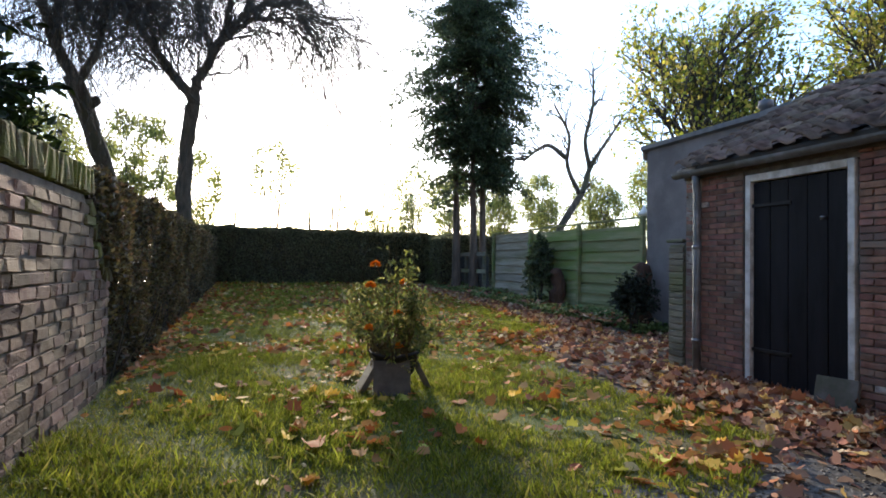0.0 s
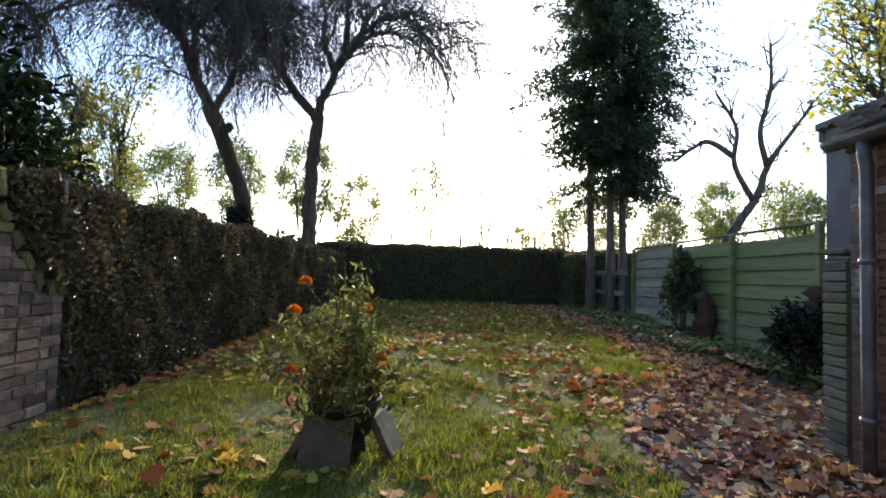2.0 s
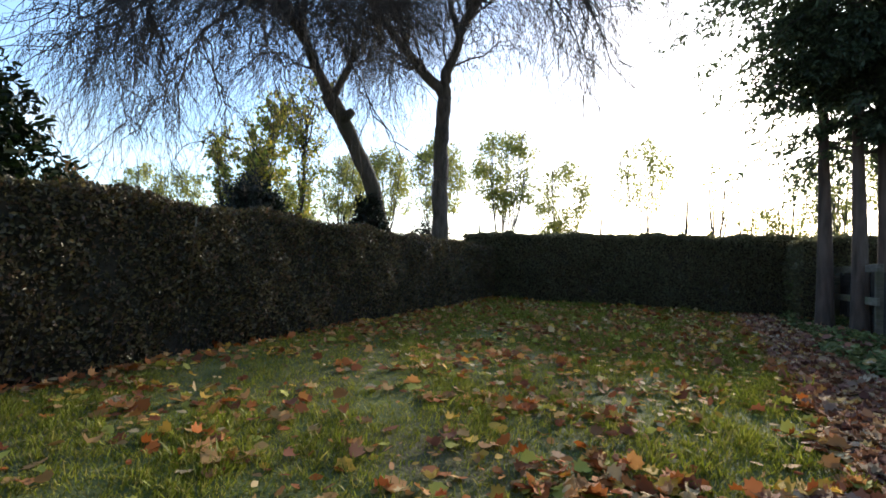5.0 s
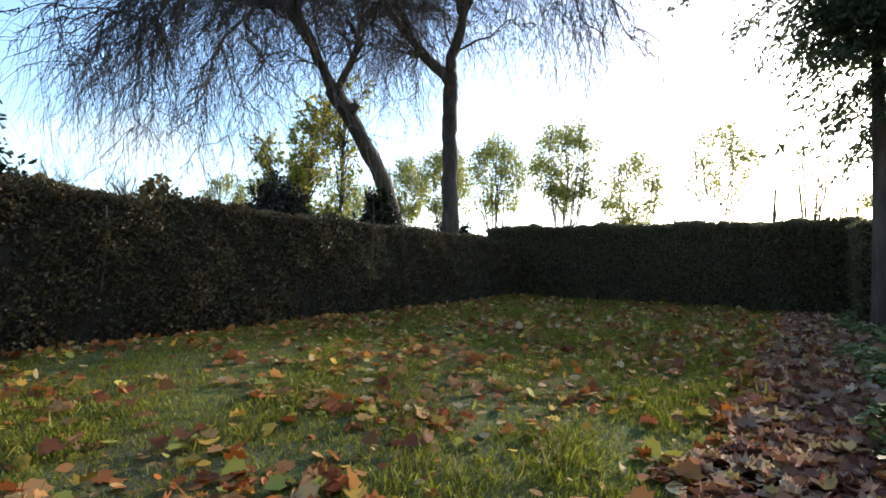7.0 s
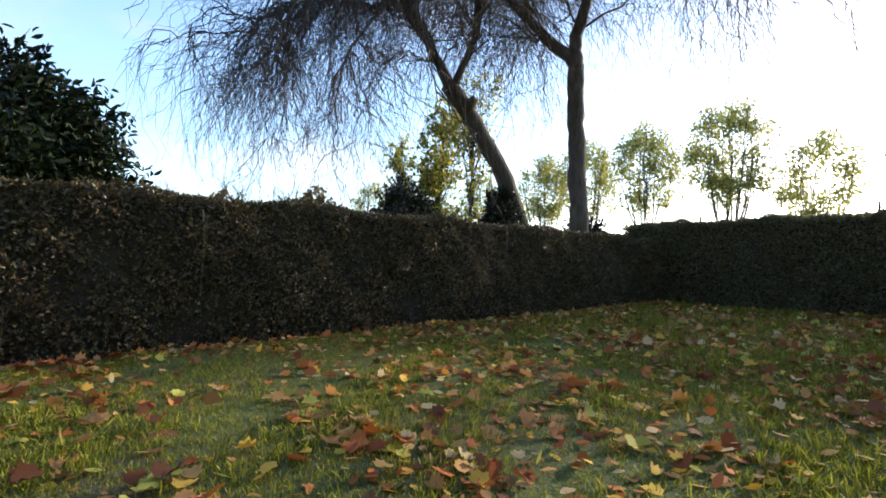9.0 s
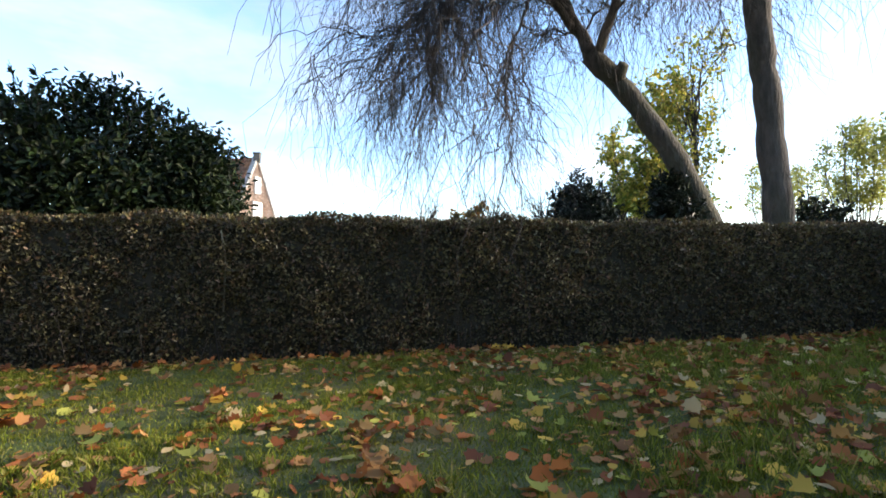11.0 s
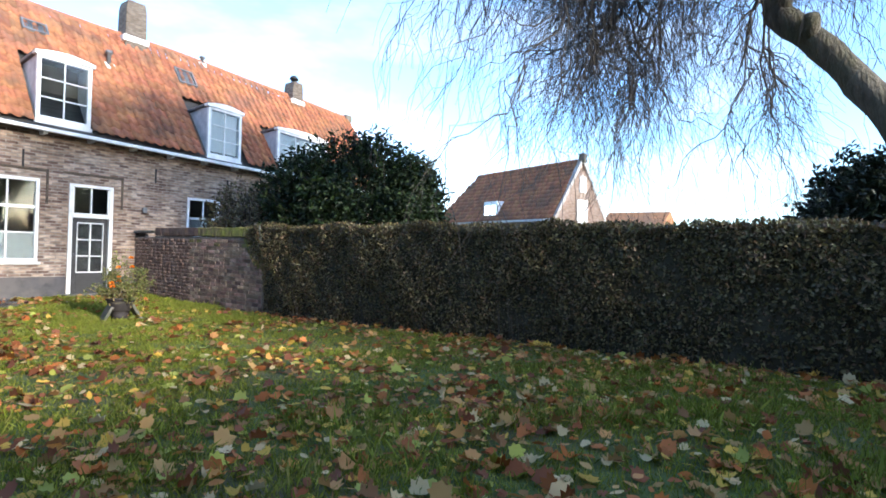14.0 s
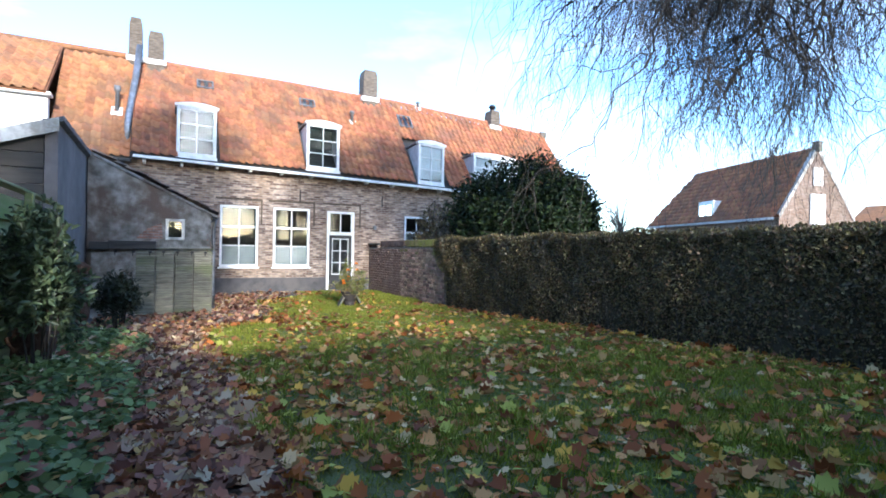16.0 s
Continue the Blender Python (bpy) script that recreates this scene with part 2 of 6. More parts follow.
def leaf_material(name, colours, rough=0.5, trans=0.35, spec=0.5, dim=0.25, seedmul=3.7):
    """Each leaf takes one of several colours, by its island, with a change of value."""
    m = material(name, colours[0], colours[0], 30, rough, trans=trans, spec=spec, island=dim)
    nt = m.node_tree
    n, l = nt.nodes, nt.links
    geo = next(q for q in n if q.type == "NEW_GEOMETRY")
    rp = next(q for q in n if q.type == "VALTORGB")
    ml = n.new("ShaderNodeMath")
    ml.operation, ml.inputs[1].default_value = "MULTIPLY", seedmul
    fr = n.new("ShaderNodeMath")
    fr.operation = "FRACT"
    l.new(geo.outputs["Random Per Island"], ml.inputs[0])
    l.new(ml.outputs[0], fr.inputs[0])
    for lk in list(rp.inputs["Fac"].links):
        l.remove(lk)
    l.new(fr.outputs[0], rp.inputs["Fac"])
    cr = rp.color_ramp
    cr.interpolation = "CONSTANT" if len(colours) > 3 else "LINEAR"
    k = len(colours)
    cr.elements[0].position, cr.elements[1].position = 0.0, (k - 1) / k
    cr.elements[1].color = (*colours[-1], 1)
    for j in range(1, k - 1):
        cr.elements.new(j / k).color = (*colours[j], 1)
    return m


def brick_face(name, c1, c2, mortar, width=0.22, height=0.062, gap=0.009, rough=0.9, c3=None):
    """Brickwork for a far wall: courses, joints and stains with relief."""
    m = material(name, c1, c2, 9, rough)
    nt = m.node_tree
    n, l = nt.nodes, nt.links
    geo = next(q for q in n if q.type == "NEW_GEOMETRY")
    sp, ad, cb = n.new("ShaderNodeSeparateXYZ"), n.new("ShaderNodeMath"), n.new("ShaderNodeCombineXYZ")
    l.new(geo.outputs["Position"], sp.inputs[0])
    l.new(sp.outputs["X"], ad.inputs[0])
    l.new(sp.outputs["Y"], ad.inputs[1])
    l.new(ad.outputs[0], cb.inputs["X"])
    l.new(sp.outputs["Z"], cb.inputs["Y"])
    br = n.new("ShaderNodeTexBrick")
    br.inputs["Scale"].default_value = 1.0
    br.inputs["Brick Width"].default_value, br.inputs["Row Height"].default_value = width, height
    br.inputs["Mortar Size"].default_value, br.inputs["Mortar Smooth"].default_value = gap, 0.3
    br.inputs["Color1"].default_value, br.inputs["Color2"].default_value = (*c1, 1), (*c2, 1)
    br.inputs["Mortar"].default_value = (*mortar, 1)
    br.inputs["Bias"].default_value = -0.12
    l.new(cb.outputs[0], br.inputs["Vector"])
    nz = n.new("ShaderNodeTexNoise")
    nz.inputs["Scale"].default_value, nz.inputs["Detail"].default_value = 1.1, 9
    nz.inputs["Roughness"].default_value = 0.7
    l.new(geo.outputs["Position"], nz.inputs["Vector"])
    rp = n.new("ShaderNodeValToRGB")
    rp.color_ramp.elements[0].position, rp.color_ramp.elements[1].position = 0.4, 0.7
    l.new(nz.outputs["Fac"], rp.inputs["Fac"])
    mx = n.new("ShaderNodeMix")
    mx.data_type = "RGBA"
    l.new(rp.outputs["Color"], mx.inputs[0])
    l.new(br.outputs["Color"], mx.inputs[6])
    hs = n.new("ShaderNodeHueSaturation")
    hs.inputs["Value"].default_value, hs.inputs["Saturation"].default_value = 1.35, 0.7
    l.new(br.outputs["Color"], hs.inputs["Color"])
    if c3 is None:
        l.new(hs.outputs["Color"], mx.inputs[7])
    else:
        mx.inputs[7].default_value = (*c3, 1)
    # single pale and dark bricks
    wn_ = n.new("ShaderNodeTexNoise")
    wn_.inputs["Scale"].default_value, wn_.inputs["Detail"].default_value = 5.5, 2
    sc = n.new("ShaderNodeMapping")
    sc.inputs["Scale"].default_value = (1, 3.2, 1)
    l.new(cb.outputs[0], sc.inputs["Vector"])
    l.new(sc.outputs[0], wn_.inputs["Vector"])
    rv = n.new("ShaderNodeMapRange")
    rv.inputs[1].default_value, rv.inputs[2].default_value, rv.inputs[3].default_value, rv.inputs[4].default_value = 0.32, 0.68, 0.68, 1.35
    l.new(wn_.outputs["Fac"], rv.inputs[0])
    h2 = n.new("ShaderNodeHueSaturation")
    l.new(rv.outputs[0], h2.inputs["Value"])
    l.new(mx.outputs[2], h2.inputs["Color"])
    p = n["Principled BSDF"]
    l.new(h2.outputs["Color"], p.inputs["Base Color"])
    b = n.new("ShaderNodeBump")
    b.inputs["Strength"].default_value, b.inputs["Distance"].default_value = 0.7, 0.01
    b.invert = True
    l.new(br.outputs["Fac"], b.inputs["Height"])
    l.new(b.outputs["Normal"], p.inputs["Normal"])
    return m


def glass_material():
    m = bpy.data.materials.new("window_glass")
    m.use_nodes = True
    p = m.node_tree.nodes["Principled BSDF"]
    p.inputs["Base Color"].default_value = (0.9, 0.95, 0.95, 1)
    p.inputs["Roughness"].default_value, p.inputs["Transmission Weight"].default_value, p.inputs["IOR"].default_value = 0.01, 1.0, 1.45
    return m


M_SOIL = material("soil", (.035, .026, .018), (.075, .055, .035), 6, .95, .6, 25, c3=(.04, .06, .018), big=.7)
M_LAWN = material("lawn_turf", (.058, .074, .018), (.118, .150, .032), 2.2, .95, .8, 45, c3=(.120, .098, .045), big=.55, bdist=.03)
M_GRASS = leaf_material("grass_blades", [(0.165, .200, .020), (0.225, .262, .027), (0.295, .312, .042), (0.115, .145, .018), (0.320, .280, .075)], .6, .42, spec=.22, dim=.3)
M_PATH = material("path_earth", (.081, .061, .047), (.176, .142, .115), 5, .9, .7, 40, c3=(.041, .032, .024), big=1.1)
M_GRAVEL = material("wet_gravel", (.062, .056, .050), (.165, .148, .130), 28, .75, .9, 60, c3=(.045, .038, .032), big=1.3)
M_FALLEN = leaf_material("fallen_leaves", [(.54, .22, .065), (.30, .105, .035), (.58, .30, .11), (.42, .125, .03), (.50, .28, .11), (.26, .11, .05), (.64, .42, .07), (.40, .20, .07), (.44, .43, .09), (.66, .47, .25)], .75, .28, spec=.2, dim=.3)
M_WETLEAF = leaf_material("trodden_leaves", [(.360, .175, .105), (.250, .125, .085), (.450, .230, .128), (.400, .150, .075), (.480, .315, .190), (.200, .105, .075), (.540, .380, .130), (.360, .235, .160), (.300, .150, .105), (.580, .440, .300)], .85, .18, spec=.15, dim=.3)
M_HEDGE = leaf_material("privet_leaves", [(.096, .080, .034), (.126, .110, .044), (.064, .052, .026), (.158, .134, .056), (.155, .092, .054)], .42, .25, spec=.45, dim=.45)
# the shade between the hedge twigs is put into this dark brown
M_HEDGE_SHADE = material("hedge_inner_shade", (.026, .023, .012), (.055, .045, .026), 9, .95)
M_YEW = leaf_material("back_hedge_leaves", [(.150, .150, .076), (.200, .195, .098), (.115, .115, .062)], .5, .48, dim=.3)
M_TWIG = material("twig_bark", (.030, .025, .021), (.060, .050, .040), 14, .85)
M_BARK = material("rough_bark", (.055, .046, .036), (.135, .112, .088), 9, .92, 1.0, 26, c3=(.082, .076, .045), big=1.4, stretch=(1, 1, .3), bdist=.04)
M_CONBARK = material("conifer_bark", (.060, .043, .032), (.125, .092, .070), 10, .92, .9, 22, stretch=(1, 1, .2), bdist=.03)
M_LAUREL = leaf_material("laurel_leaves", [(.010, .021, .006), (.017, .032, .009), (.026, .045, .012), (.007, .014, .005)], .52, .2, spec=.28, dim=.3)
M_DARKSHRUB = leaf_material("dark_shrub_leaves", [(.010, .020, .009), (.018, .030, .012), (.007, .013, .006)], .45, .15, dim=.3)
M_CONIFER = leaf_material("conifer_sprays", [(.058, .088, .042), (.082, .112, .052), (.042, .064, .034)], .6, .5, dim=.35)
M_YELLOW = leaf_material("autumn_leaves", [(.38, .36, .05), (.26, .29, .04), (.45, .38, .08), (.18, .22, .04)], .5, .68, dim=.3)
M_GREENTREE = leaf_material("thin_green_leaves", [(.30, .32, .075), (.36, .36, .10), (.22, .24, .065)], .5, .75, dim=.3)
M_RUST = leaf_material("rusty_leaves", [(.24, .13, .035), (.18, .10, .03), (.15, .13, .04)], .55, .45, dim=.3)
M_IVY = leaf_material("ivy_leaves", [(.150, .205, .066), (.195, .255, .088), (.245, .300, .115), (.105, .150, .052)], .6, .3, spec=.28, dim=.3)
M_IVYDARK = leaf_material("climbing_ivy_leaves", [(.050, .075, .036), (.072, .105, .048), (.10, .135, .065), (.035, .052, .026)], .45, .25, spec=.5, dim=.35)
M_MARI = leaf_material("marigold_leaves", [(.24, .26, .06), (.15, .18, .045), (.31, .29, .10), (.09, .11, .04)], .6, .5, dim=.3)
M_FLOWER = leaf_material("marigold_petals", [(.85, .26, .012), (.90, .33, .02), (.72, .17, .008)], .6, .4, dim=.2)
M_DRY = material("dry_stems", (.11, .075, .035), (.19, .15, .06), 30, .8)
M_POT = material("pot_plastic", (.018, .014, .014), (.030, .024, .023), 7, .75, .15, 60)
M_SLAB = material("grey_slab", (.095, .082, .070), (.17, .15, .13), 8, .85, .5, 70, c3=(.08, .085, .055), big=3)
M_BRICK = material("old_brick", (.155, .092, .064), (.255, .170, .120), 11, .92, .9, 70, c3=(.27, .19, .14), big=3.2, obj=.55, bdist=.012)
M_MOSSBRICK = material("mossy_brick", (.119, .089, .047), (.162, .149, .043), 10, .95, 1.0, 55, c3=(.162, .170, .030), big=3.2, obj=.3, bdist=.012)
M_MORTAR = material("lime_mortar", (.125, .105, .083), (.215, .182, .148), 12, .95, .8, 80)
M_SHEDBRICK = material("shed_brick", (.165, .080, .060), (.285, .145, .108), 12, .92, .8, 80, c3=(.17, .12, .10), big=2.5, obj=.38, bdist=.006)
M_WHITED = material("limewashed_brick", (.16, .10, .085), (.55, .53, .50), 16, .9, .6, 80, obj=.15)
M_SHEDMORTAR = material("shed_mortar", (.13, .11, .10), (.21, .185, .165), 14, .95, .6, 90)
M_BLACK = material("black_paint", (.004, .004, .006), (.008, .008, .011), 5, .6, .2, 30, spec=.2, c3=(.011, .011, .015), big=1.5, stretch=(1, 3, .4))
M_WHITE = material("white_paint", (.62, .62, .60), (.80, .80, .78), 5, .45, .1, 40)
M_WHITEOLD = material("worn_white_paint", (.52, .51, .49), (.76, .75, .72), 9, .6, .3, 40, c3=(.36, .33, .29), big=3)
M_ZINC = material("zinc", (.17, .19, .22), (.27, .29, .33), 7, .5, .15, 40, metal=.6, c3=(.14, .145, .15), big=2)
M_PANTILE = material("dark_pantile", (.085, .060, .047), (.205, .150, .115), 11, .9, .8, 50, c3=(.19, .15, .11), big=2.6, spec=.25, obj=.45, island=.2)
M_ORANGE = material("orange_pantile", (.215, .088, .040), (.325, .140, .062), 6, .88, .6, 40, c3=(.17, .088, .05), big=.9, obj=.22, island=.22)
M_RENDER = material("grey_render", (.165, .150, .150), (.215, .198, .198), 3, .92, .5, 60, c3=(.14, .128, .13), big=.9)
M_PLASTER = material("crumbling_plaster", (.12, .105, .085), (.37, .35, .32), 4.2, .93, .9, 40, c3=(.135, .098, .075), big=1.5, bdist=.02)
M_BAREBRICK = brick_face("bare_brick", (.26, .12, .075), (.20, .10, .07), (.22, .18, .15))
M_SLAT = material("weathered_slat", (.13, .125, .095), (.23, .215, .165), 9, .9, .6, 40, c3=(.15, .16, .085), big=1.4, obj=.25, stretch=(.6, .6, 3))
M_FENCE = material("mossy_fence_board", (.175, .200, .090), (.265, .265, .145), 5, .9, .6, 40, c3=(.14, .195, .05), big=.8, obj=.2, stretch=(1, .3, 3))
M_FENCE2 = material("pale_fence_board", (.24, .21, .155), (.36, .32, .25), 6, .9, .5, 40, c3=(.18, .17, .10), big=1.2, obj=.18, stretch=(1, .3, 3))
M_DARKWOOD = material("dark_boards", (.030, .028, .027), (.060, .055, .052), 6, .8, .5, 30, stretch=(.3, .3, 3))
M_FASCIA_RECESS = material("fascia_recess_brown", (.055, .040, .028), (.10, .075, .05), 8, .8, .3, 40)
M_FACADE = brick_face("house_brick", (.105, .058, .040), (.38, .275, .195), (.22, .185, .150), .235, .074, .011)
M_FARBRICK = brick_face("far_brick", (.33, .21, .15), (.42, .29, .22), (.40, .34, .29))
M_CHIM = brick_face("chimney_brick", (.085, .062, .045), (.115, .088, .064), (.105, .092, .075), .21, .06)
M_PLINTH = material("tarred_plinth", (.045, .042, .045), (.080, .075, .078), 4, .8, .4, 50, c3=(.10, .09, .085), big=1.5)
M_LEAD = material("lead", (.10, .105, .115), (.17, .175, .185), 5, .6, .2, 30, metal=.3)
M_CHEEK = material("pale_grey_paint", (.36, .37, .39), (.50, .51, .53), 5, .6, .2, 30)
M_GLASS = glass_material()
M_FROST = material("frosted_film", (.30, .31, .31), (.37, .38, .38), 6, .5)
M_DOORNET = material("grey_net", (.045, .045, .045), (.085, .085, .085), 5, .9)
M_DOORPAINT = material("dark_door_paint", (.014, .014, .016), (.026, .026, .028), 5, .5, .2, 30)
M_CURTAIN = material("net_curtain", (.50, .50, .49), (.62, .62, .60), 5, .9, .3, 40, stretch=(8, 8, .5), trans=.3)
# dimness of the rooms behind the glass, put into the colour
M_ROOM_SHADE = material("room_shade", (.10, .09, .08), (.16, .145, .13), 2, .9)
M_WHITEWALL = material("whitewashed_wall", (.68, .67, .65), (.80, .79, .77), 1.5, .85, .3, 30)
M_STUMP = material("red_rotten_wood", (.051, .025, .017), (.102, .054, .033), 9, .95, 1.0, 22, stretch=(1, 1, .3), bdist=.04)
M_IRON = material("black_iron", (.015, .015, .016), (.03, .03, .032), 20, .5, metal=.6)
# ---- ground ----
HX = -1.45                                # face of the hedge and of the old garden wall
FY = -3.6                                 # face of the house
EDGE_Y = [-3.6, -1.6, -1.0, -0.5, 0.2, 1.0, 1.8, 2.6, 3.7, 4.4, 5.0, 6.4, 7.5, 10, 15.7]
EDGE_X = [1.2, 1.5, 2.1, 3.0, 3.25, 2.95, 2.95, 3.25, 3.55, 4.4, 4.82, 4.88, 4.84, 4.84, 4.75]


def lawn_edge(y):
    return np.interp(y, EDGE_Y, EDGE_X) + 0.06 * np.sin(np.asarray(y) * 5.1) + 0.04 * np.sin(np.asarray(y) * 11.7)


def sheet(name, ys, left, right, cols, lift, mat):
    V = []
    for y in ys:
        xs = np.linspace(left(y), right(y), cols)
        V.append(np.c_[xs, np.full(cols, y), gz(xs, y) + lift])
    idx = np.arange(len(ys) * cols).reshape(len(ys), cols)
    F = np.stack([idx[:-1, :-1], idx[:-1, 1:], idx[1:, 1:], idx[1:, :-1]], -1).reshape(-1, 4)
    return np_mesh(name, np.concatenate(V), F, mat, smooth=True)


gx = np.concatenate([[-700, -250, -100, -50, -25], np.arange(-14, 15, 0.35), [25, 50, 100, 250, 700]])
gy = np.concatenate([[-700, -250, -100, -40, -15], np.arange(-9, 24, 0.35), [40, 70, 120, 300, 900]])
GX, GY = np.meshgrid(gx, gy)
gi = np.arange(GX.size).reshape(GX.shape)
solid("ground", np_mesh("ground", np.c_[GX.ravel(), GY.ravel(), gz(GX, GY).ravel()],
      np.stack([gi[:-1, :-1], gi[:-1, 1:], gi[1:, 1:], gi[1:, :-1]], -1).reshape(-1, 4), M_SOIL, True), "dark earth with thin grass beyond the garden", "ground", "structure")
solid("lawn", sheet("lawn", np.arange(FY, 15.75, 0.15), lambda y: HX - 0.3, lawn_edge, 40, 0.014, M_LAWN), "green lawn turf with bare dark patches", "lawn", "structure")
solid("path", sheet("path", np.arange(FY, 15.75, 0.2), lambda y: lawn_edge(y) - 0.15, lambda y: 4.5 if y < 1.6 else 6.9, 20, 0.006, M_PATH), "trodden earth path under fallen leaves", "path", "structure")
solid("gravel_patch", sheet("gravel_patch", np.arange(-3.3, -0.75, 0.12), lambda y: 1.35 + 0.25 * math.sin(y * 4), lambda y: 3.7 + 0.15 * math.sin(y * 6), 16, 0.020, M_GRAVEL), "grey gravel by the shed", "gravel", "structure")
solid("pavement", sheet("pavement", np.arange(2.2, 4.1, 0.1), lambda y: 3.2 + 0.2 * (y - 3.1) ** 2 + .06 * math.sin(y * 9), lambda y: 4.5 - 0.3 * (y - 3.1) ** 2, 12, 0.018, M_GRAVEL), "wet grey paving between fallen leaves", "paving", "structure")

# ---- old garden wall ----
PITCH, BL, BT = 0.085, 0.225, 0.009


def brick_mesh(name, lx, ly, lz, mat, seed, wear=0.006):
    """One worn brick: a box with uneven corners and broken edges."""
    r = random.Random(seed)
    bm = bmesh.new()
    bmesh.ops.create_cube(bm, size=1, matrix=Matrix.Diagonal((lx, ly, lz, 1)))
    bmesh.ops.bevel(bm, geom=list(bm.edges), offset=wear * 1.1, segments=1, affect="EDGES")
    for v in bm.verts:
        v.co += Vector((r.uniform(-wear, wear), r.uniform(-wear, wear), r.uniform(-wear, wear) * .7))
    me = bpy.data.meshes.new(name)
    bm.to_mesh(me)
    bm.free()
    me.materials.append(mat)
    return me


def merged(name, items, mat):
    """One mesh of many pieces: (mesh, matrix)."""
    V, F, n = [], {}, 0
    for me, m in items:
        co = np.empty(len(me.vertices) * 3)
        me.vertices.foreach_get("co", co)
        co = co.reshape(-1, 3) @ np.array(m.to_3x3()).T + np.array(m.translation)
        for p in me.polygons:
            F.setdefault(len(p.vertices), []).append([i + n for i in p.vertices])
        V.append(co)
        n += len(co)
    return np_mesh(name, np.concatenate(V), [np.array(q) for q in F.values()], mat)


def wall_top(y):
    """Height of the old wall: level, then broken down to a low stump at its end."""
    return float(np.interp(y, [-3.6, -2.45, -2.4, 1.62, 1.75, 1.95, 2.15, 2.2, 2.42], [1.64, 1.64, 1.77, 1.77, 1.5, 1.22, 1.02, .94, .92]))


garden_wall = thing("garden_wall", HX - .12, -0.6, -.08, "old brown brick garden wall with mossy top and broken end", "wall", kind="structure")
core_pts = [(-3.6, -.2), (2.39, -.2), (2.39, .86), (2.14, .9), (1.93, 1.12), (1.73, 1.4), (1.58, 1.55), (-2.45, 1.55), (-2.5, 1.52), (-3.6, 1.52)]
part("wall_core", prism("wall_core", core_pts, "x", HX - .25, HX - .011, M_MORTAR), garden_wall, "pale lime mortar")
br_long = [brick_mesh("brick", .10, BL - BT, PITCH - BT, M_BRICK, s, .007) for s in range(9)]
br_half = [brick_mesh("brick", .10, BL / 2 - BT, PITCH - BT, M_BRICK, 20 + s, .007) for s in range(5)]
br_moss = [brick_mesh("brick", .11, BL - BT, PITCH - BT, M_MOSSBRICK, 30 + s, .009) for s in range(4)]
br_cap = [brick_mesh("coping_brick", .29, .085, .20, M_MOSSBRICK, 40 + s, .010) for s in range(5)]
later = []                                  # bricks and tiles that come last
rnd = random.Random(3)
z, row = -.12, 0
rest = []
while z < 1.60:
    y = -3.58 + (BL / 2 if row % 2 else 0) + rnd.uniform(-.01, .01)
    while y < 2.40:
        half = rnd.random() < .22
        ln = BL / 2 if half else BL
        if y + ln > 2.41:
            half, ln = True, BL / 2
        yc, zc = y + ln / 2, z + PITCH / 2
        top = min(wall_top(yc), 1.57)
        if zc + PITCH * .4 < top and yc + ln / 2 < 2.43:
            me = rnd.choice(br_half) if half else rnd.choice(br_moss if zc > 1.3 and rnd.random() < .5 else br_long)
            m = Matrix.Translation((HX - .05 + rnd.uniform(-.006, .008), yc, zc + .004 * math.sin(yc * 2.1))) @ Euler((rnd.uniform(-.02, .02), 0, rnd.uniform(-.03, .03))).to_matrix().to_4x4()
            (later.append((garden_wall, "brick", me, m)) if yc > -.55 else rest.append((me, m)))
        y += ln
    z += PITCH
    row += 1
y = -2.4
while y < 1.66:
    m = Matrix.Translation((HX - .13, y + .045, 1.665 + rnd.uniform(-.008, .008))) @ Euler((rnd.uniform(-.05, .05), 0, 0)).to_matrix().to_4x4()
    (later.append((garden_wall, "coping_brick", rnd.choice(br_cap), m)) if y > -.3 else rest.append((rnd.choice(br_cap), m)))
    y += .094
for (y, zt) in ((1.74, 1.46), (1.86, 1.28), (1.98, 1.14), (2.10, 1.0), (2.24, .935), (2.35, .93)):
    m = Matrix.Translation((HX - .13, y, zt)) @ Euler((.5 if y < 2.2 else 0.05, 0, 0)).to_matrix().to_4x4() @ Matrix.Diagonal((1, 1, .6, 1))
    later.append((garden_wall, "coping_brick", rnd.choice(br_cap), m))
tagged(part("brickwork", merged("brickwork", rest, M_BRICK), garden_wall), kind="stuff")
part("coping_slab", boxes("coping_slab", [(HX - .32, HX + .05, -3.58, -2.42, 1.64, 1.70)], M_SLAB, .01), garden_wall, "dark grey stone coping slab")

# ---- shed ----
SX, SY = 4.42, 1.65
shed = thing("shed", 5.6, -1, -.08, "small brick lean-to shed with black door and dark pantiles", "shed")
D0, D1, DT = -.17, .91, 2.03               # door opening with its frame
part("front_wall", boxes("front_wall", [(SX + .02, SX + .22, FY + .05, D0, -.2, 2.2), (SX + .02, SX + .22, D1, SY - .02, -.2, 2.2), (SX + .02, SX + .22, D0, D1, DT, 2.2)], M_SHEDMORTAR), shed, "red brick front wall")
gable = [(SX, -.2), (6.86, -.2), (6.86, 3.42), (SX, 2.2)]
# gable wall with a hole for the little window
wx0, wx1, wz0, wz1 = 4.98, 5.37, 1.60, 2.08


def slope(x):
    return 2.2 + (x - SX) * (3.42 - 2.2) / (6.86 - SX)


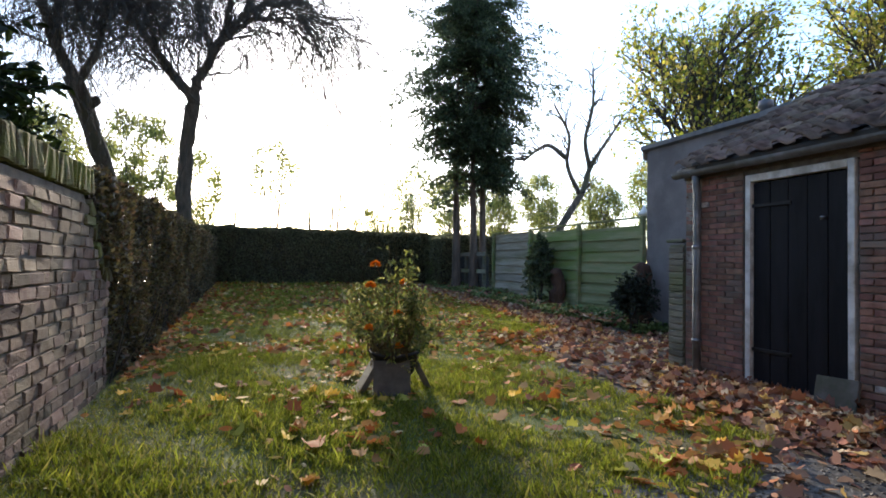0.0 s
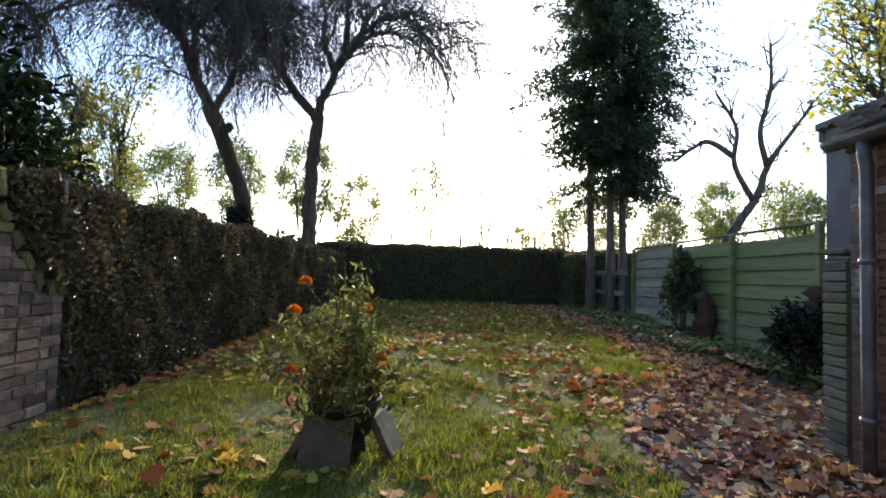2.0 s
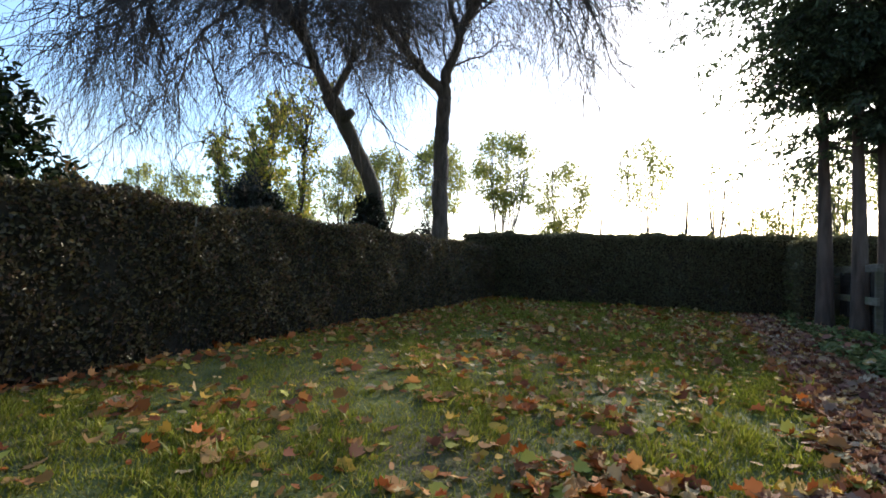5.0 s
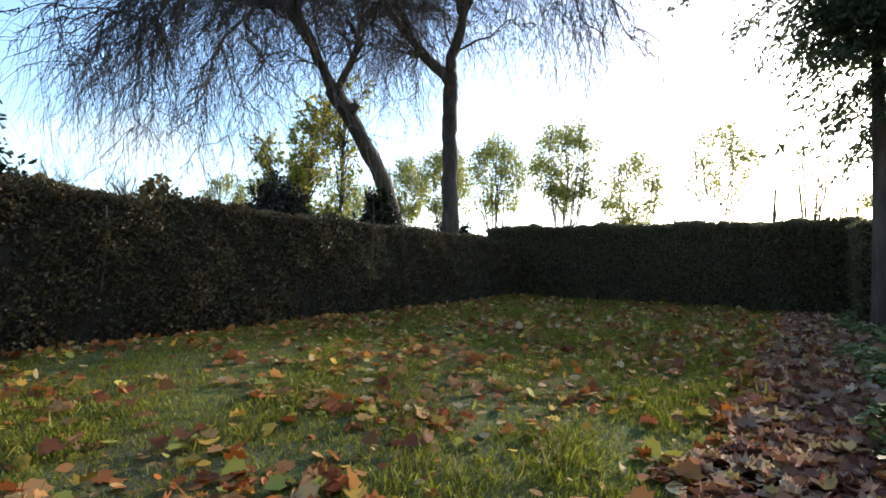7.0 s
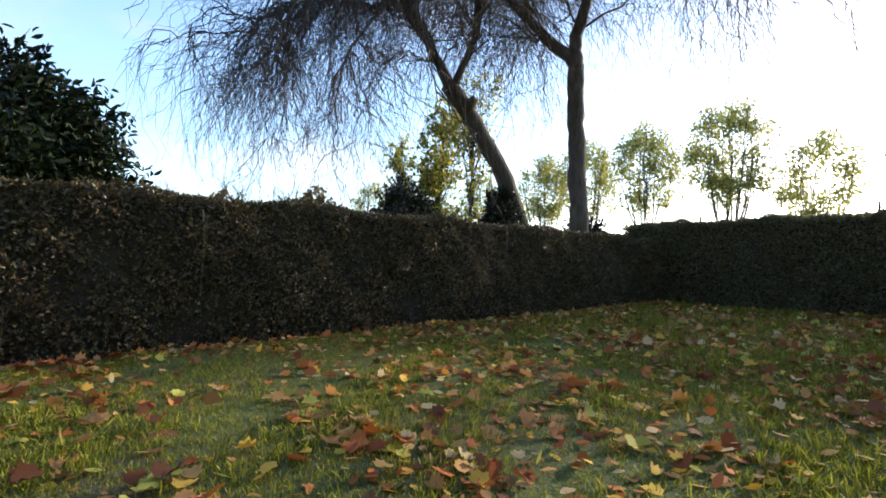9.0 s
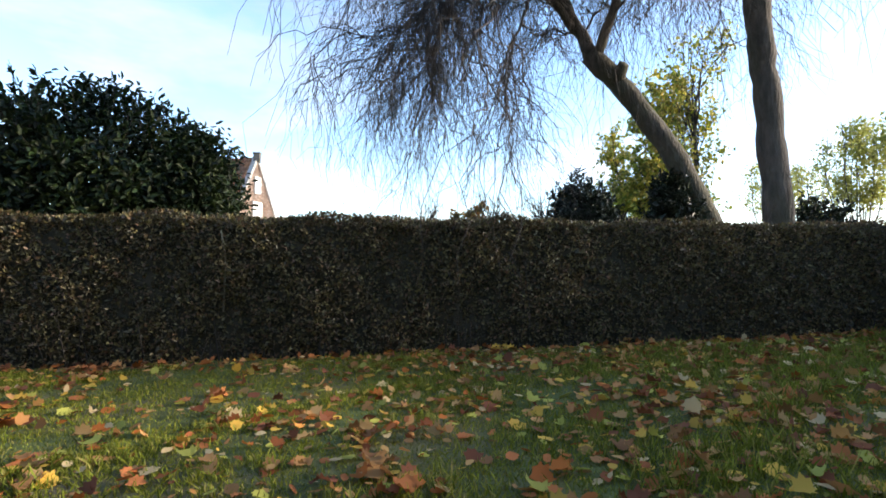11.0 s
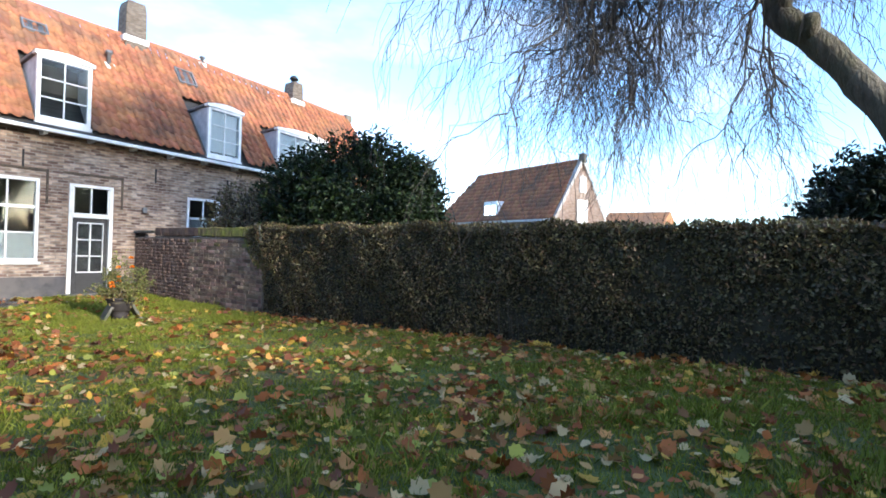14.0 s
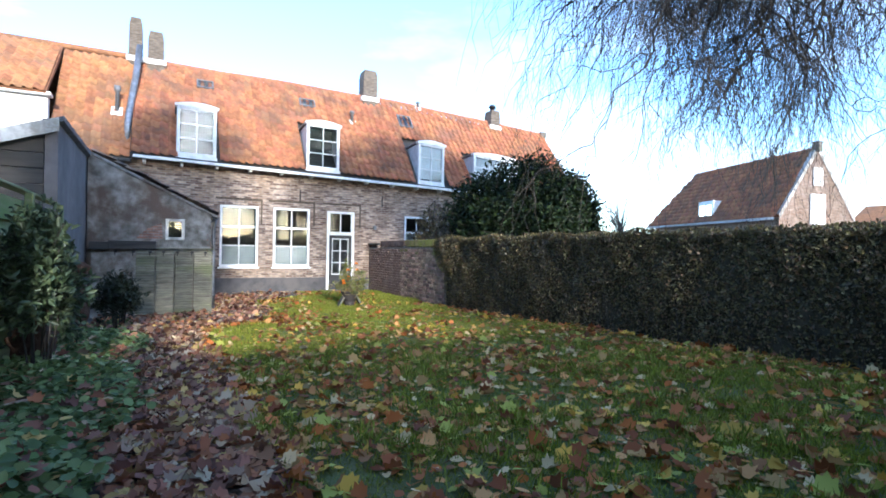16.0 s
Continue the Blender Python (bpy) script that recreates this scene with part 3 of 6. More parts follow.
bmg = bmesh.new()
for o in ([(SX, -.2), (wx0, -.2), (wx0, slope(wx0)), (SX, slope(SX))], [(wx1, -.2), (6.86, -.2), (6.86, slope(6.86)), (wx1, slope(wx1))],
          [(wx0, -.2), (wx1, -.2), (wx1, wz0), (wx0, wz0)], [(wx0, wz1), (wx1, wz1), (wx1, slope(wx1)), (wx0, slope(wx0))]):
    f_ = [bmg.verts.new((px, SY, pz)) for px, pz in o]
    b_ = [bmg.verts.new((px, SY - .22, pz)) for px, pz in o]
    bmg.faces.new(f_)
    bmg.faces.new(b_[::-1])
    for i in range(4):
        bmg.faces.new((f_[i], b_[i], b_[(i + 1) % 4], f_[(i + 1) % 4]))
bmesh.ops.remove_doubles(bmg, verts=list(bmg.verts), dist=.0005)
bmesh.ops.recalc_face_normals(bmg, faces=bmg.faces)
meg = bpy.data.meshes.new("gable_wall")
bmg.to_mesh(meg)
meg.materials.append(M_PLASTER)
part("gable_wall", meg, shed, "gable wall of crumbling pale plaster over brick")
part("bare_patch", prism("bare_patch", [(5.42, 1.62), (5.95, 1.62), (5.72, 1.85), (5.45, 1.98)], "y", SY, SY + .006, M_BAREBRICK), shed, "bare red brick showing through plaster")
part("verge", prism("verge", [(SX - .12, 2.13), (6.86, slope(6.86)), (6.86, slope(6.86) + .07), (SX - .12, 2.2)], "y", SY - .24, SY + .035, M_PLASTER, .008), shed, "weathered verge of mortar")
win = part("window", boxes("window", [(wx0, wx0 + .06, SY - .08, SY + .015, wz0, wz1), (wx1 - .06, wx1, SY - .08, SY + .015, wz0, wz1), (wx0 + .06, wx1 - .06, SY - .08, SY + .015, wz1 - .06, wz1), (wx0 + .06, wx1 - .06, SY - .08, SY + .03, wz0, wz0 + .06)], M_WHITEOLD, .004), shed, "small square window with worn white frame")
part("pane", boxes("pane", [(wx0 + .06, wx1 - .06, SY - .05, SY - .044, wz0 + .06, wz1 - .06)], M_GLASS), win)
# added dark panel behind the glass gives the shed its unlit inside
part("inner_board", boxes("inner_board", [(wx0 - .05, wx1 + .05, SY - .30, SY - .28, wz0 - .05, wz1 + .05)], M_DARKWOOD), win, "dark panel standing in for the unlit inside of the shed")
# roof deck under the tiles
part("roof_deck", prism("roof_deck", [(SX - .1, 2.16), (6.86, 3.38), (6.86, 3.44), (SX - .1, 2.22)], "y", FY + .35, SY - .02, M_DARKWOOD), shed, "dark boards under the tiles")
door = part("door", boxes("door", [(SX + .071, SX + .09, D0 + .09, D1 - .09, -.04, 1.94)], M_BLACK, .003), shed, "black painted plank door, closed")
for i in range(5):
    part("board", boxes("board", [(SX + .03, SX + .07, D0 + .085 + i * .1805, D0 + .085 + (i + 1) * .1805 - .006, -.05, 1.945)], M_BLACK, .003), door)
part("hinge", boxes("hinge", [(SX + .015, SX + .032, .42, .90, 1.70, 1.735)], M_IRON, .003), door, "long black iron hinge")
part("hinge", boxes("hinge", [(SX + .015, SX + .032, .42, .90, .28, .315)], M_IRON, .003), door, "long black iron hinge")
part("knob", tube_mesh("knob", [(SX + .03, .12, 1.55), (SX - .01, .12, 1.55), (SX - .02, .12, 1.55)], [.012, .018, .008], M_ZINC), door)
part("door_frame", boxes("door_frame", [(SX - .01, SX + .08, D0 + .025, D0 + .08, -.06, DT), (SX - .01, SX + .08, D1 - .09, D1 - .03, -.06, DT), (SX - .01, SX + .08, D0 + .08, D1 - .09, DT - .07, DT)], M_WHITEOLD, .005), shed, "worn white painted door frame")
# gutter: an open half pipe
ga = np.linspace(math.pi, 2 * math.pi, 9)
gpts = [(SX - .11 + .065 * math.cos(a), 2.16 + .06 * math.sin(a)) for a in ga] + [(SX - .11 + .057 * math.cos(a), 2.16 + .052 * math.sin(a)) for a in ga[::-1]]
part("gutter", prism("gutter", gpts, "y", FY + .35, SY + .06, M_ZINC), shed, "grey zinc gutter")
part("fascia", boxes("fascia", [(SX - .035, SX + .018, FY + .35, SY, 2.085, 2.16)], M_FASCIA_RECESS, .004), shed, "dark fascia board")
pipe = part("downpipe", tube_mesh("downpipe", [(SX - .10, 1.42, 2.12), (SX - .09, 1.42, 2.0), (SX - .075, 1.42, 1.9), (SX - .075, 1.42, .6), (SX - .075, 1.42, -.07)], .042, M_ZINC, 14), shed, "blue-grey zinc downpipe")
for zb in (1.32, .30):
    part("pipe_bracket", tube_mesh("pipe_bracket", [(SX - .075, 1.42, zb - .02), (SX - .075, 1.42, zb + .02)], .052, M_ZINC, 14), pipe)
# brick front, piece by piece
SP = .0605
sb = [brick_mesh("brick", .09, .205, SP - .010, M_SHEDBRICK, 60 + s, .004) for s in range(5)]
sh = [brick_mesh("brick", .09, .10, SP - .010, M_SHEDBRICK, 70 + s, .004) for s in range(3)]
sw = [brick_mesh("brick", .09, .205, SP - .010, M_WHITED, 80 + s, .004) for s in range(2)]
front = part("brick_front", boxes("brick_front", [(SX + .012, SX + .03, D1, SY - .03, -.2, 2.12)], M_SHEDMORTAR), shed, "red brick face with white patches")
z, row = -.12, 0
shed_rest = []
while z < 2.09:
    y = -2.0 + (.1075 if row % 2 else 0)
    while y < SY:
        for ln, kind in ((.215, "l"),):
            y0, y1 = y, min(y + ln, SY + .003)
            if D0 - .002 < y1 and y0 < D1:
                if y0 < D0:
                    y1 = D0
                elif y1 > D1:
                    y0 = D1
                else:
                    y0 = y1
            if y1 - y0 > .06:
                half = y1 - y0 < .16
                me = rnd.choice(sh) if half else rnd.choice(sw if rnd.random() < (.08 if .9 < z < 1.25 else .025) else sb)
                m = Matrix.Translation((SX + .045 + rnd.uniform(-.003, .003), (y0 + y1) / 2, z + SP / 2)) @ Matrix.Diagonal((1, (y1 - y0 - .01) / (.10 if half else .205), 1, 1))
                (later.append((shed, "brick", me, m)) if y0 > -.95 else shed_rest.append((me, m)))
        y += .215
    z += SP
    row += 1
tagged(part("brickwork", merged("brickwork", shed_rest, M_SHEDBRICK), shed), kind="stuff")


def pantile_mesh(name, w, l, mat, thick=.014, rise=.045, rows=2):
    """One S-shaped roof tile, running down along -x... here: width along y, length along x, upper side up."""
    prof = [(0, .012), (.16, 0), (.36, 0), (.52, .4), (.70, 1), (.86, 1), (1.0, .55)]
    top = [(p * w * 1.08 - w * .54, q * rise) for p, q in prof]
    V = []
    for x in (0, l * 1.12):
        V += [(x, y, zz) for y, zz in top]
    k = len(top)
    V += [(0, y, zz - thick) for y, zz in top]
    F = [[i, i + 1, k + i + 1, k + i] for i in range(k - 1)] + [[2 * k + i, 2 * k + i + 1, i + 1, i] for i in range(k - 1)]
    return np_mesh(name, np.array(V), np.array(F), mat, smooth=False)


TW, TL = .235, .235
pt = [pantile_mesh("roof_tile", TW, TL, M_PANTILE, .022, .07)]
ang = math.atan2(3.42 - 2.2, 6.86 - SX)
tile_rest, cnt = [], 0
for j in range(12):
    for i in range(22):
        yy = SY - .1 - i * TW + rnd.uniform(-.012, .012)
        if yy < FY + .45:
            continue
        d = j * TL - .02 + rnd.uniform(-.02, .02)
        m = Matrix.Translation((SX - .14 + d * math.cos(ang), yy, 2.235 + d * math.sin(ang) + rnd.uniform(0, .012))) @ Euler((rnd.uniform(-.12, .12), -ang + .12 + rnd.uniform(-.08, .08), rnd.uniform(-.12, .12))).to_matrix().to_4x4()
        (later.append((shed, "roof_tile", pt[0], m)) if yy > -1.9 else tile_rest.append((pt[0], m)))
tagged(part("roof_tiles", merged("roof_tiles", tile_rest, M_PANTILE), shed), kind="stuff")

# leaning slab by the shed door
slab = solid("concrete_slab", boxes("concrete_slab", [(-.03, .03, -.15, .15, 0, .30)], M_SLAB, .006, Matrix.Translation((4.23, -.10, -.085)) @ Euler((0, .33, .25)).to_matrix().to_4x4()), "grey concrete slab leaning beside the shed door", "slab")

# slatted bin behind the shed
sbin = thing("slatted_bin", 5.4, 1.8, -.08, "weathered slatted wooden bin against the shed gable", "wooden bin")
for k in range(4):
    x0 = 4.42 + k * .38
    part("front_panel", boxes("front_panel", [(x0 + .01, x0 + .372, SY + .235, SY + .25, -.1, 1.36)], M_SLAT), sbin)
    for s in range(26):
        later.append((sbin, "slat", "slatmesh", Matrix.Translation((x0 + .19, SY + .258, -.05 + s * .0535))))
part("front_panel", boxes("front_panel", [(5.91, 6.75, SY + .20, SY + .235, -.1, 1.30)], M_PLASTER, .004), sbin, "plain grey board")
for s in range(19):
    later.append((sbin, "slat", "slatside", Matrix.Translation((4.41, SY + .13, -.05 + s * .075))))
part("side_panel", boxes("side_panel", [(4.42, 4.44, SY + .02, SY + .24, -.1, 1.36)], M_SLAT), sbin)
part("lid", boxes("lid", [(4.38, 5.55, SY + .01, SY + .27, 1.385, 1.42)], M_SLAT, .006), sbin)
part("shelf_board", boxes("shelf_board", [(5.55, 6.45, SY + .01, SY + .22, 1.38, 1.56)], M_DARKWOOD, .008), sbin, "dark wet board")
part("shelf_board", boxes("shelf_board", [(6.45, 6.8, SY + .01, SY + .2, 1.36, 1.53)], M_DARKWOOD, .008), sbin, "dark wet board")
for xh in (4.52, 4.80, 5.09, 5.37, 5.63, 5.95, 6.28):
    part("hook", boxes("hook", [(xh, xh + .06, SY + .26, SY + .29, 1.30, 1.345), (xh + .03, xh + .05, SY + .265, SY + .285, 1.24, 1.30)], M_IRON), sbin, "black iron hook")
slat_meshes = {"slatmesh": boxes("slat", [(-.180, .180, -.008, .008, -.021, .021)], M_SLAT, .004), "slatside": boxes("slat", [(-.012, .008, -.11, .11, -.031, .031)], M_SLAT, .004)}

# ---- garage beyond the shed ----
garage = thing("garage", 8, 3.4, -.08, "neighbouring grey rendered garage with dark boarded front", "garage")
part("side_wall", prism("side_wall", [(-2.9, -.2), (5.1, -.2), (5.1, 3.34), (3.0, 3.40), (1.4, 3.5), (-2.9, 3.5)], "x", 6.88, 7.05, M_RENDER), garage, "smooth grey cement render")
part("front_wall", boxes("front_wall", [(7.05, 10.5, 4.9, 5.06, -.2, 2.5)], M_RENDER), garage)
for i in range(5):
    part("board", boxes("board", [(7.06, 10.5, 5.06, 5.085 + .004 * (i % 2), 1.9 + i * .24, 2.13 + i * .24)], M_DARKWOOD, .004), garage, "dark stained board")
part("roof", prism("roof", [(6.80, 3.36), (10.6, 1.98), (10.6, 2.06), (6.80, 3.44)], "y", -2.9, 5.2, M_LEAD), garage, "grey roofing felt")
part("fascia", prism("fascia", [(6.86, 3.20), (10.6, 1.84), (10.6, 2.05), (6.86, 3.41)], "y", 5.19, 5.22, M_WHITEOLD), garage, "white painted fascia board")
part("roof_edge", prism("roof_edge", [(-2.9, 3.5), (1.4, 3.5), (3.0, 3.40), (5.14, 3.34), (5.14, 3.38), (3.0, 3.44), (1.4, 3.54), (-2.9, 3.54)], "x", 6.85, 7.08, M_LEAD), garage, "thin grey lead edge")
part("vent_pipe", tube_mesh("vent_pipe", [(7.25, 2.9, 3.3), (7.25, 2.9, 3.62), (7.25, 2.9, 3.63), (7.25, 2.9, 3.74)], [.09, .08, .11, .10], M_LEAD, 12), garage, "grey metal vent")

# ---- board fence ----
fence = thing("fence", 6.9, 8.5, 0, "high fence of overlapping mossy green boards", "fence")
posts = [5.16, 7.28, 9.55, 11.85]
for i, y in enumerate(posts):
    part("post", boxes("post", [(6.79, 6.878, y - .045, y + .045, gz(6.8, y) - .1, 2.06)], M_FENCE, .008), fence)
for b in range(3):
    y0, y1 = posts[b] + .003, posts[b + 1] - .003
    for k in range(8):
        mt = M_FENCE2 if b == 2 else M_FENCE
        me = boxes("board", [(-.013, .013, -(y1 - y0) / 2, (y1 - y0) / 2, -.136, .136)], mt, .004)
        later.append((fence, "board", me, Matrix.Translation((6.90, (y0 + y1) / 2, gz(6.9, (y0 + y1) / 2) + .16 + k * .232)) @ Euler((rnd.uniform(-.004, .004), .17, 0)).to_matrix().to_4x4()))
part("cap_rail", boxes("cap_rail", [(6.83, 6.96, posts[0], posts[-1], 2.055, 2.085)], M_FENCE, .006), fence)
low = thing("low_fence", 6.6, 13.6, .2, "low weathered rail fence under the conifers", "fence")
for y in (12.2, 13.7, 15.1):
    part("post", boxes("post", [(6.62, 6.72, y - .05, y + .05, .1, 1.5)], M_SLAT, .008), low)
for zr in (1.36, .8):
    part("rail", boxes("rail", [(6.58, 6.62, 11.95, 15.4, zr, zr + .13)], M_SLAT, .006), low)
for i in range(22):
    part("paling", boxes("paling", [(6.725, 6.745, 12.0 + i * .155, 12.12 + i * .155, .2, 1.34 + .03 * (i % 3))], M_DARKWOOD, .004), low)

# ---- house row ----
house = thing("house", 1, -5.5, -.1, "long low brown brick house with orange pantile roof and white windows", "house")
EAV, RID, RY, EY = 4.10, 7.98, -6.2, -3.32
openings = [(2.55, 3.76, .80, 2.86), (.80, 2.05, .80, 2.86), (-.86, .17, -.09, 2.83), (-3.95, -2.9, .95, 2.78)]


def wall_with(name, x0, x1, z0, z1, y0, y1, holes, mat):
    xs = sorted({x0, x1, *[v for h in holes for v in h[:2]]})
    zs = sorted({z0, z1, *[v for h in holes for v in h[2:]]})
    rows = []
    for i in range(len(xs) - 1):
        for k in range(len(zs) - 1):
            cx, cz = (xs[i] + xs[i + 1]) / 2, (zs[k] + zs[k + 1]) / 2
            if not any(h[0] < cx < h[1] and h[2] < cz < h[3] for h in holes):
                rows.append((xs[i], xs[i + 1], y0, y1, zs[k], zs[k + 1]))
    return boxes(name, rows, mat, weld=True)


part("front_wall", wall_with("front_wall", -11.6, 6.3, -.2, 4.05, FY - .3, FY, openings, M_FACADE), house, "brown and grey weathered brick")
part("plinth", boxes("plinth", [(.19, 4.4, FY, FY + .035, -.2, .43), (-1.44, -.88, FY, FY + .035, -.2, .40)], M_PLINTH, .006), house, "tarred dark grey plinth")
part("back_wall", boxes("back_wall", [(-11.6, 6.3, -9.0, -8.8, -.2, 4.05)], M_FACADE), house)
part("inner_wall", boxes("inner_wall", [(-11.3, 6.3, -6.2, -6.1, -.2, 4.0)], M_ROOM_SHADE), house, "plain room wall darkened as if unlit")
part("upper_floor", boxes("upper_floor", [(-11.3, 6.3, -8.8, FY - .3, 3.3, 3.5)], M_ROOM_SHADE), house, "plain ceiling darkened as if unlit")
part("ground_floor", boxes("ground_floor", [(-11.3, 6.3, -8.8, FY - .3, -.2, -.02)], M_ROOM_SHADE), house, "plain floor darkened as if unlit")
part("gable_wall", prism("gable_wall", [(FY, -.2), (FY, 4.0), (RY, 7.8), (-8.9, 4.0), (-8.9, -.2)], "x", -11.6, -11.3, M_FACADE), house)
part("roof_front", prism("roof_front", [(EY, EAV), (RY, RID - .04), (RY, RID - .14), (EY, EAV - .09)], "x", -11.75, 6.3, M_DARKWOOD), house, "roof boards")
part("roof_back", prism("roof_back", [(RY, RID - .04), (-9.1, EAV), (-9.1, EAV - .1), (RY, RID - .14)], "x", -11.75, 6.3, M_ORANGE), house, "orange pantiles")
part("ridge", tube_mesh("ridge", [(x, RY, RID + .0 + .012 * math.sin(x * 1.3)) for x in np.linspace(-11.75, 6.3, 50)], .10, M_ORANGE, 8), house, "orange ridge tiles")
part("gutter", boxes("gutter", [(-11.7, 6.25, EY + .0, EY + .13, 4.0, 4.09)], M_WHITE, .01), house, "white painted box gutter")
part("soffit", boxes("soffit", [(-11.6, 6.25, FY, EY, 4.06, 4.09)], M_DARKWOOD), house, "dark boards under the eaves")
for i in range(17):
    x = 5.95 - i * 1.03
    part("bracket", boxes("bracket", [(x - .045, x + .045, FY, EY + .02, 3.87, 3.995)], M_WHITE, .01), house, "white gutter bracket")
# added brown strips over the openings, in place of a brick recess's dark edges
for x0, x1 in ((2.42, 3.90), (.62, 2.22), (-1.10, .32)):
    part("lintel_mould", boxes("lintel_mould", [(x0, x1, FY, FY + .03, 3.06, 3.12), (x0, x0 + .05, FY, FY + .03, 2.25, 3.06)], M_FASCIA_RECESS, .004), house, "dark brown strip standing in for the dark edge of a brick recess")
for x in (-1.95, 1.15, -4.2):
    part("wall_anchor", boxes("wall_anchor", [(x - .02, x + .02, FY, FY + .03, 3.1, 3.5)], M_IRON, .004), house, "black iron wall anchor")
part("wall_lamp", boxes("wall_lamp", [(-1.72, -1.60, FY, FY + .1, 2.2, 2.36)], M_LEAD, .02), house, "small grey wall lamp")


def sash(parent, x0, x1, z0, z1, y, cols, rows, bar=.035, fr=.075, rail=None, frost=0, curtain=0, name="window", label=""):
    """A white window: frame, glazing bars, panes, and a film or curtain behind the lower panes."""
    w = part(name, boxes(name, [(x0, x0 + fr, y - .09, y + .02, z0, z1), (x1 - fr, x1, y - .09, y + .02, z0, z1), (x0 + fr, x1 - fr, y - .09, y + .02, z1 - fr, z1), (x0 + fr, x1 - fr, y - .09, y + .02, z0, z0 + fr * 1.2)], M_WHITE, .006), parent, label)
    ix0, ix1, iz0, iz1 = x0 + fr, x1 - fr, z0 + fr * 1.2, z1 - fr
    zs = [iz0 + (iz1 - iz0) * k / rows for k in range(rows + 1)]
    xs = [ix0 + (ix1 - ix0) * k / cols for k in range(cols + 1)]
    for x in xs[1:-1]:
        part("glazing_bar", boxes("glazing_bar", [(x - bar / 2, x + bar / 2, y - .06, y - .005, iz0, iz1)], M_WHITE, .004), w)
    for k, zz in enumerate(zs[1:-1], 1):
        b = .07 if rail == k else bar
        part("glazing_bar", boxes("glazing_bar", [(ix0, ix1, y - .062, y - .002, zz - b / 2, zz + b / 2)], M_WHITE, .004), w)
    pane = boxes("pane", [(-(xs[1] - xs[0]) / 2, (xs[1] - xs[0]) / 2, -.003, .003, -(zs[1] - zs[0]) / 2, (zs[1] - zs[0]) / 2)], M_GLASS)
    for i in range(cols):
        for k in range(rows):
            o = part("pane", pane, w)
            o.matrix_basis = Matrix.Translation(((xs[i] + xs[i + 1]) / 2, y - .035, (zs[k] + zs[k + 1]) / 2)) @ Euler((rnd.uniform(-.006, .006), 0, rnd.uniform(-.006, .006))).to_matrix().to_4x4()
    if frost:
        part("film", boxes("film", [(ix0, ix1, y - .052, y - .046, iz0, zs[frost])], M_FROST), w, "pale frosted film")
    if curtain:
        part("curtain", boxes("curtain", [(ix0, ix1, y - .16, y - .15, iz0, zs[curtain])], M_CURTAIN), w, "white net curtain")
    return w


sash(house, 2.55, 3.76, .80, 2.86, FY, 2, 3, rail=2, frost=1, label="tall white sash window with frosted lower panes")
sash(house, .80, 2.05, .80, 2.86, FY, 2, 3, rail=2, frost=1, label="tall white sash window with frosted lower panes")
sash(house, -3.95, -2.9, .95, 2.78, FY, 2, 3, rail=2, curtain=2, label="white sash window with net curtain")
for x0, x1 in ((2.50, 3.81), (.75, 2.10)):
    part("window_sill", boxes("window_sill", [(x0, x1, FY - .02, FY + .06, .745, .80)], M_WHITE, .008), house, "white window sill")
dw = part("door_frame", boxes("door_frame", [(-.86, -.77, FY - .1, FY + .02, -.09, 2.83), (.08, .17, FY - .1, FY + .02, -.09, 2.83), (-.77, .08, FY - .1, FY + .02, 2.75, 2.83), (-.77, .08, FY - .1, FY + .025, 1.96, 2.08)], M_WHITE, .006), house, "white door frame with transom light")
part("pane", boxes("pane", [(-.77, .08, FY - .05, FY - .044, 2.08, 2.75)], M_GLASS), dw)
for a, b in ((-.362, -.328), (-.77, -.735), (.045, .08)):
    part("glazing_bar", boxes("glazing_bar", [(a, b, FY - .07, FY - .005, 2.08, 2.75)], M_WHITE, .004), dw)
hd = part("door", boxes("door", [(-.765, -.655, FY - .07, FY - .02, -.04, 1.955), (-.035, .075, FY - .07, FY - .02, -.04, 1.955), (-.655, -.035, FY - .07, FY - .02, 1.84, 1.955), (-.655, -.035, FY - .07, FY - .02, -.04, .52)], M_DOORPAINT, .006), house, "dark grey glazed back door, closed")
gl_ = [(-.655, -.635), (-.362, -.328), (-.055, -.035)]
for a, b in gl_:
    part("glazing_bar", boxes("glazing_bar", [(a, b, FY - .06, FY - .012, .52, 1.84)], M_WHITE, .003), hd)
for zz in (.535, .96, 1.39, 1.825):
    part("glazing_bar", boxes("glazing_bar", [(-.635, -.055, FY - .058, FY - .014, zz - .015, zz + .015)], M_WHITE, .003), hd)
part("pane", boxes("pane", [(-.65, -.04, FY - .045, FY - .039, .525, 1.835)], M_GLASS), hd)
part("curtain", boxes("curtain", [(-.65, -.04, FY - .12, FY - .11, .525, 1.835)], M_DOORNET), hd, "grey net curtain")
part("handle", tube_mesh("handle", [(.03, FY - .02, 1.0), (.03, FY + .04, 1.0), (-.07, FY + .045, 1.0)], .010, M_ZINC, 8), hd)
part("door_step", boxes("door_step", [(-.95, .26, FY, FY + .30, -.12, -.02)], M_SLAB, .012), house, "grey stone doorstep")


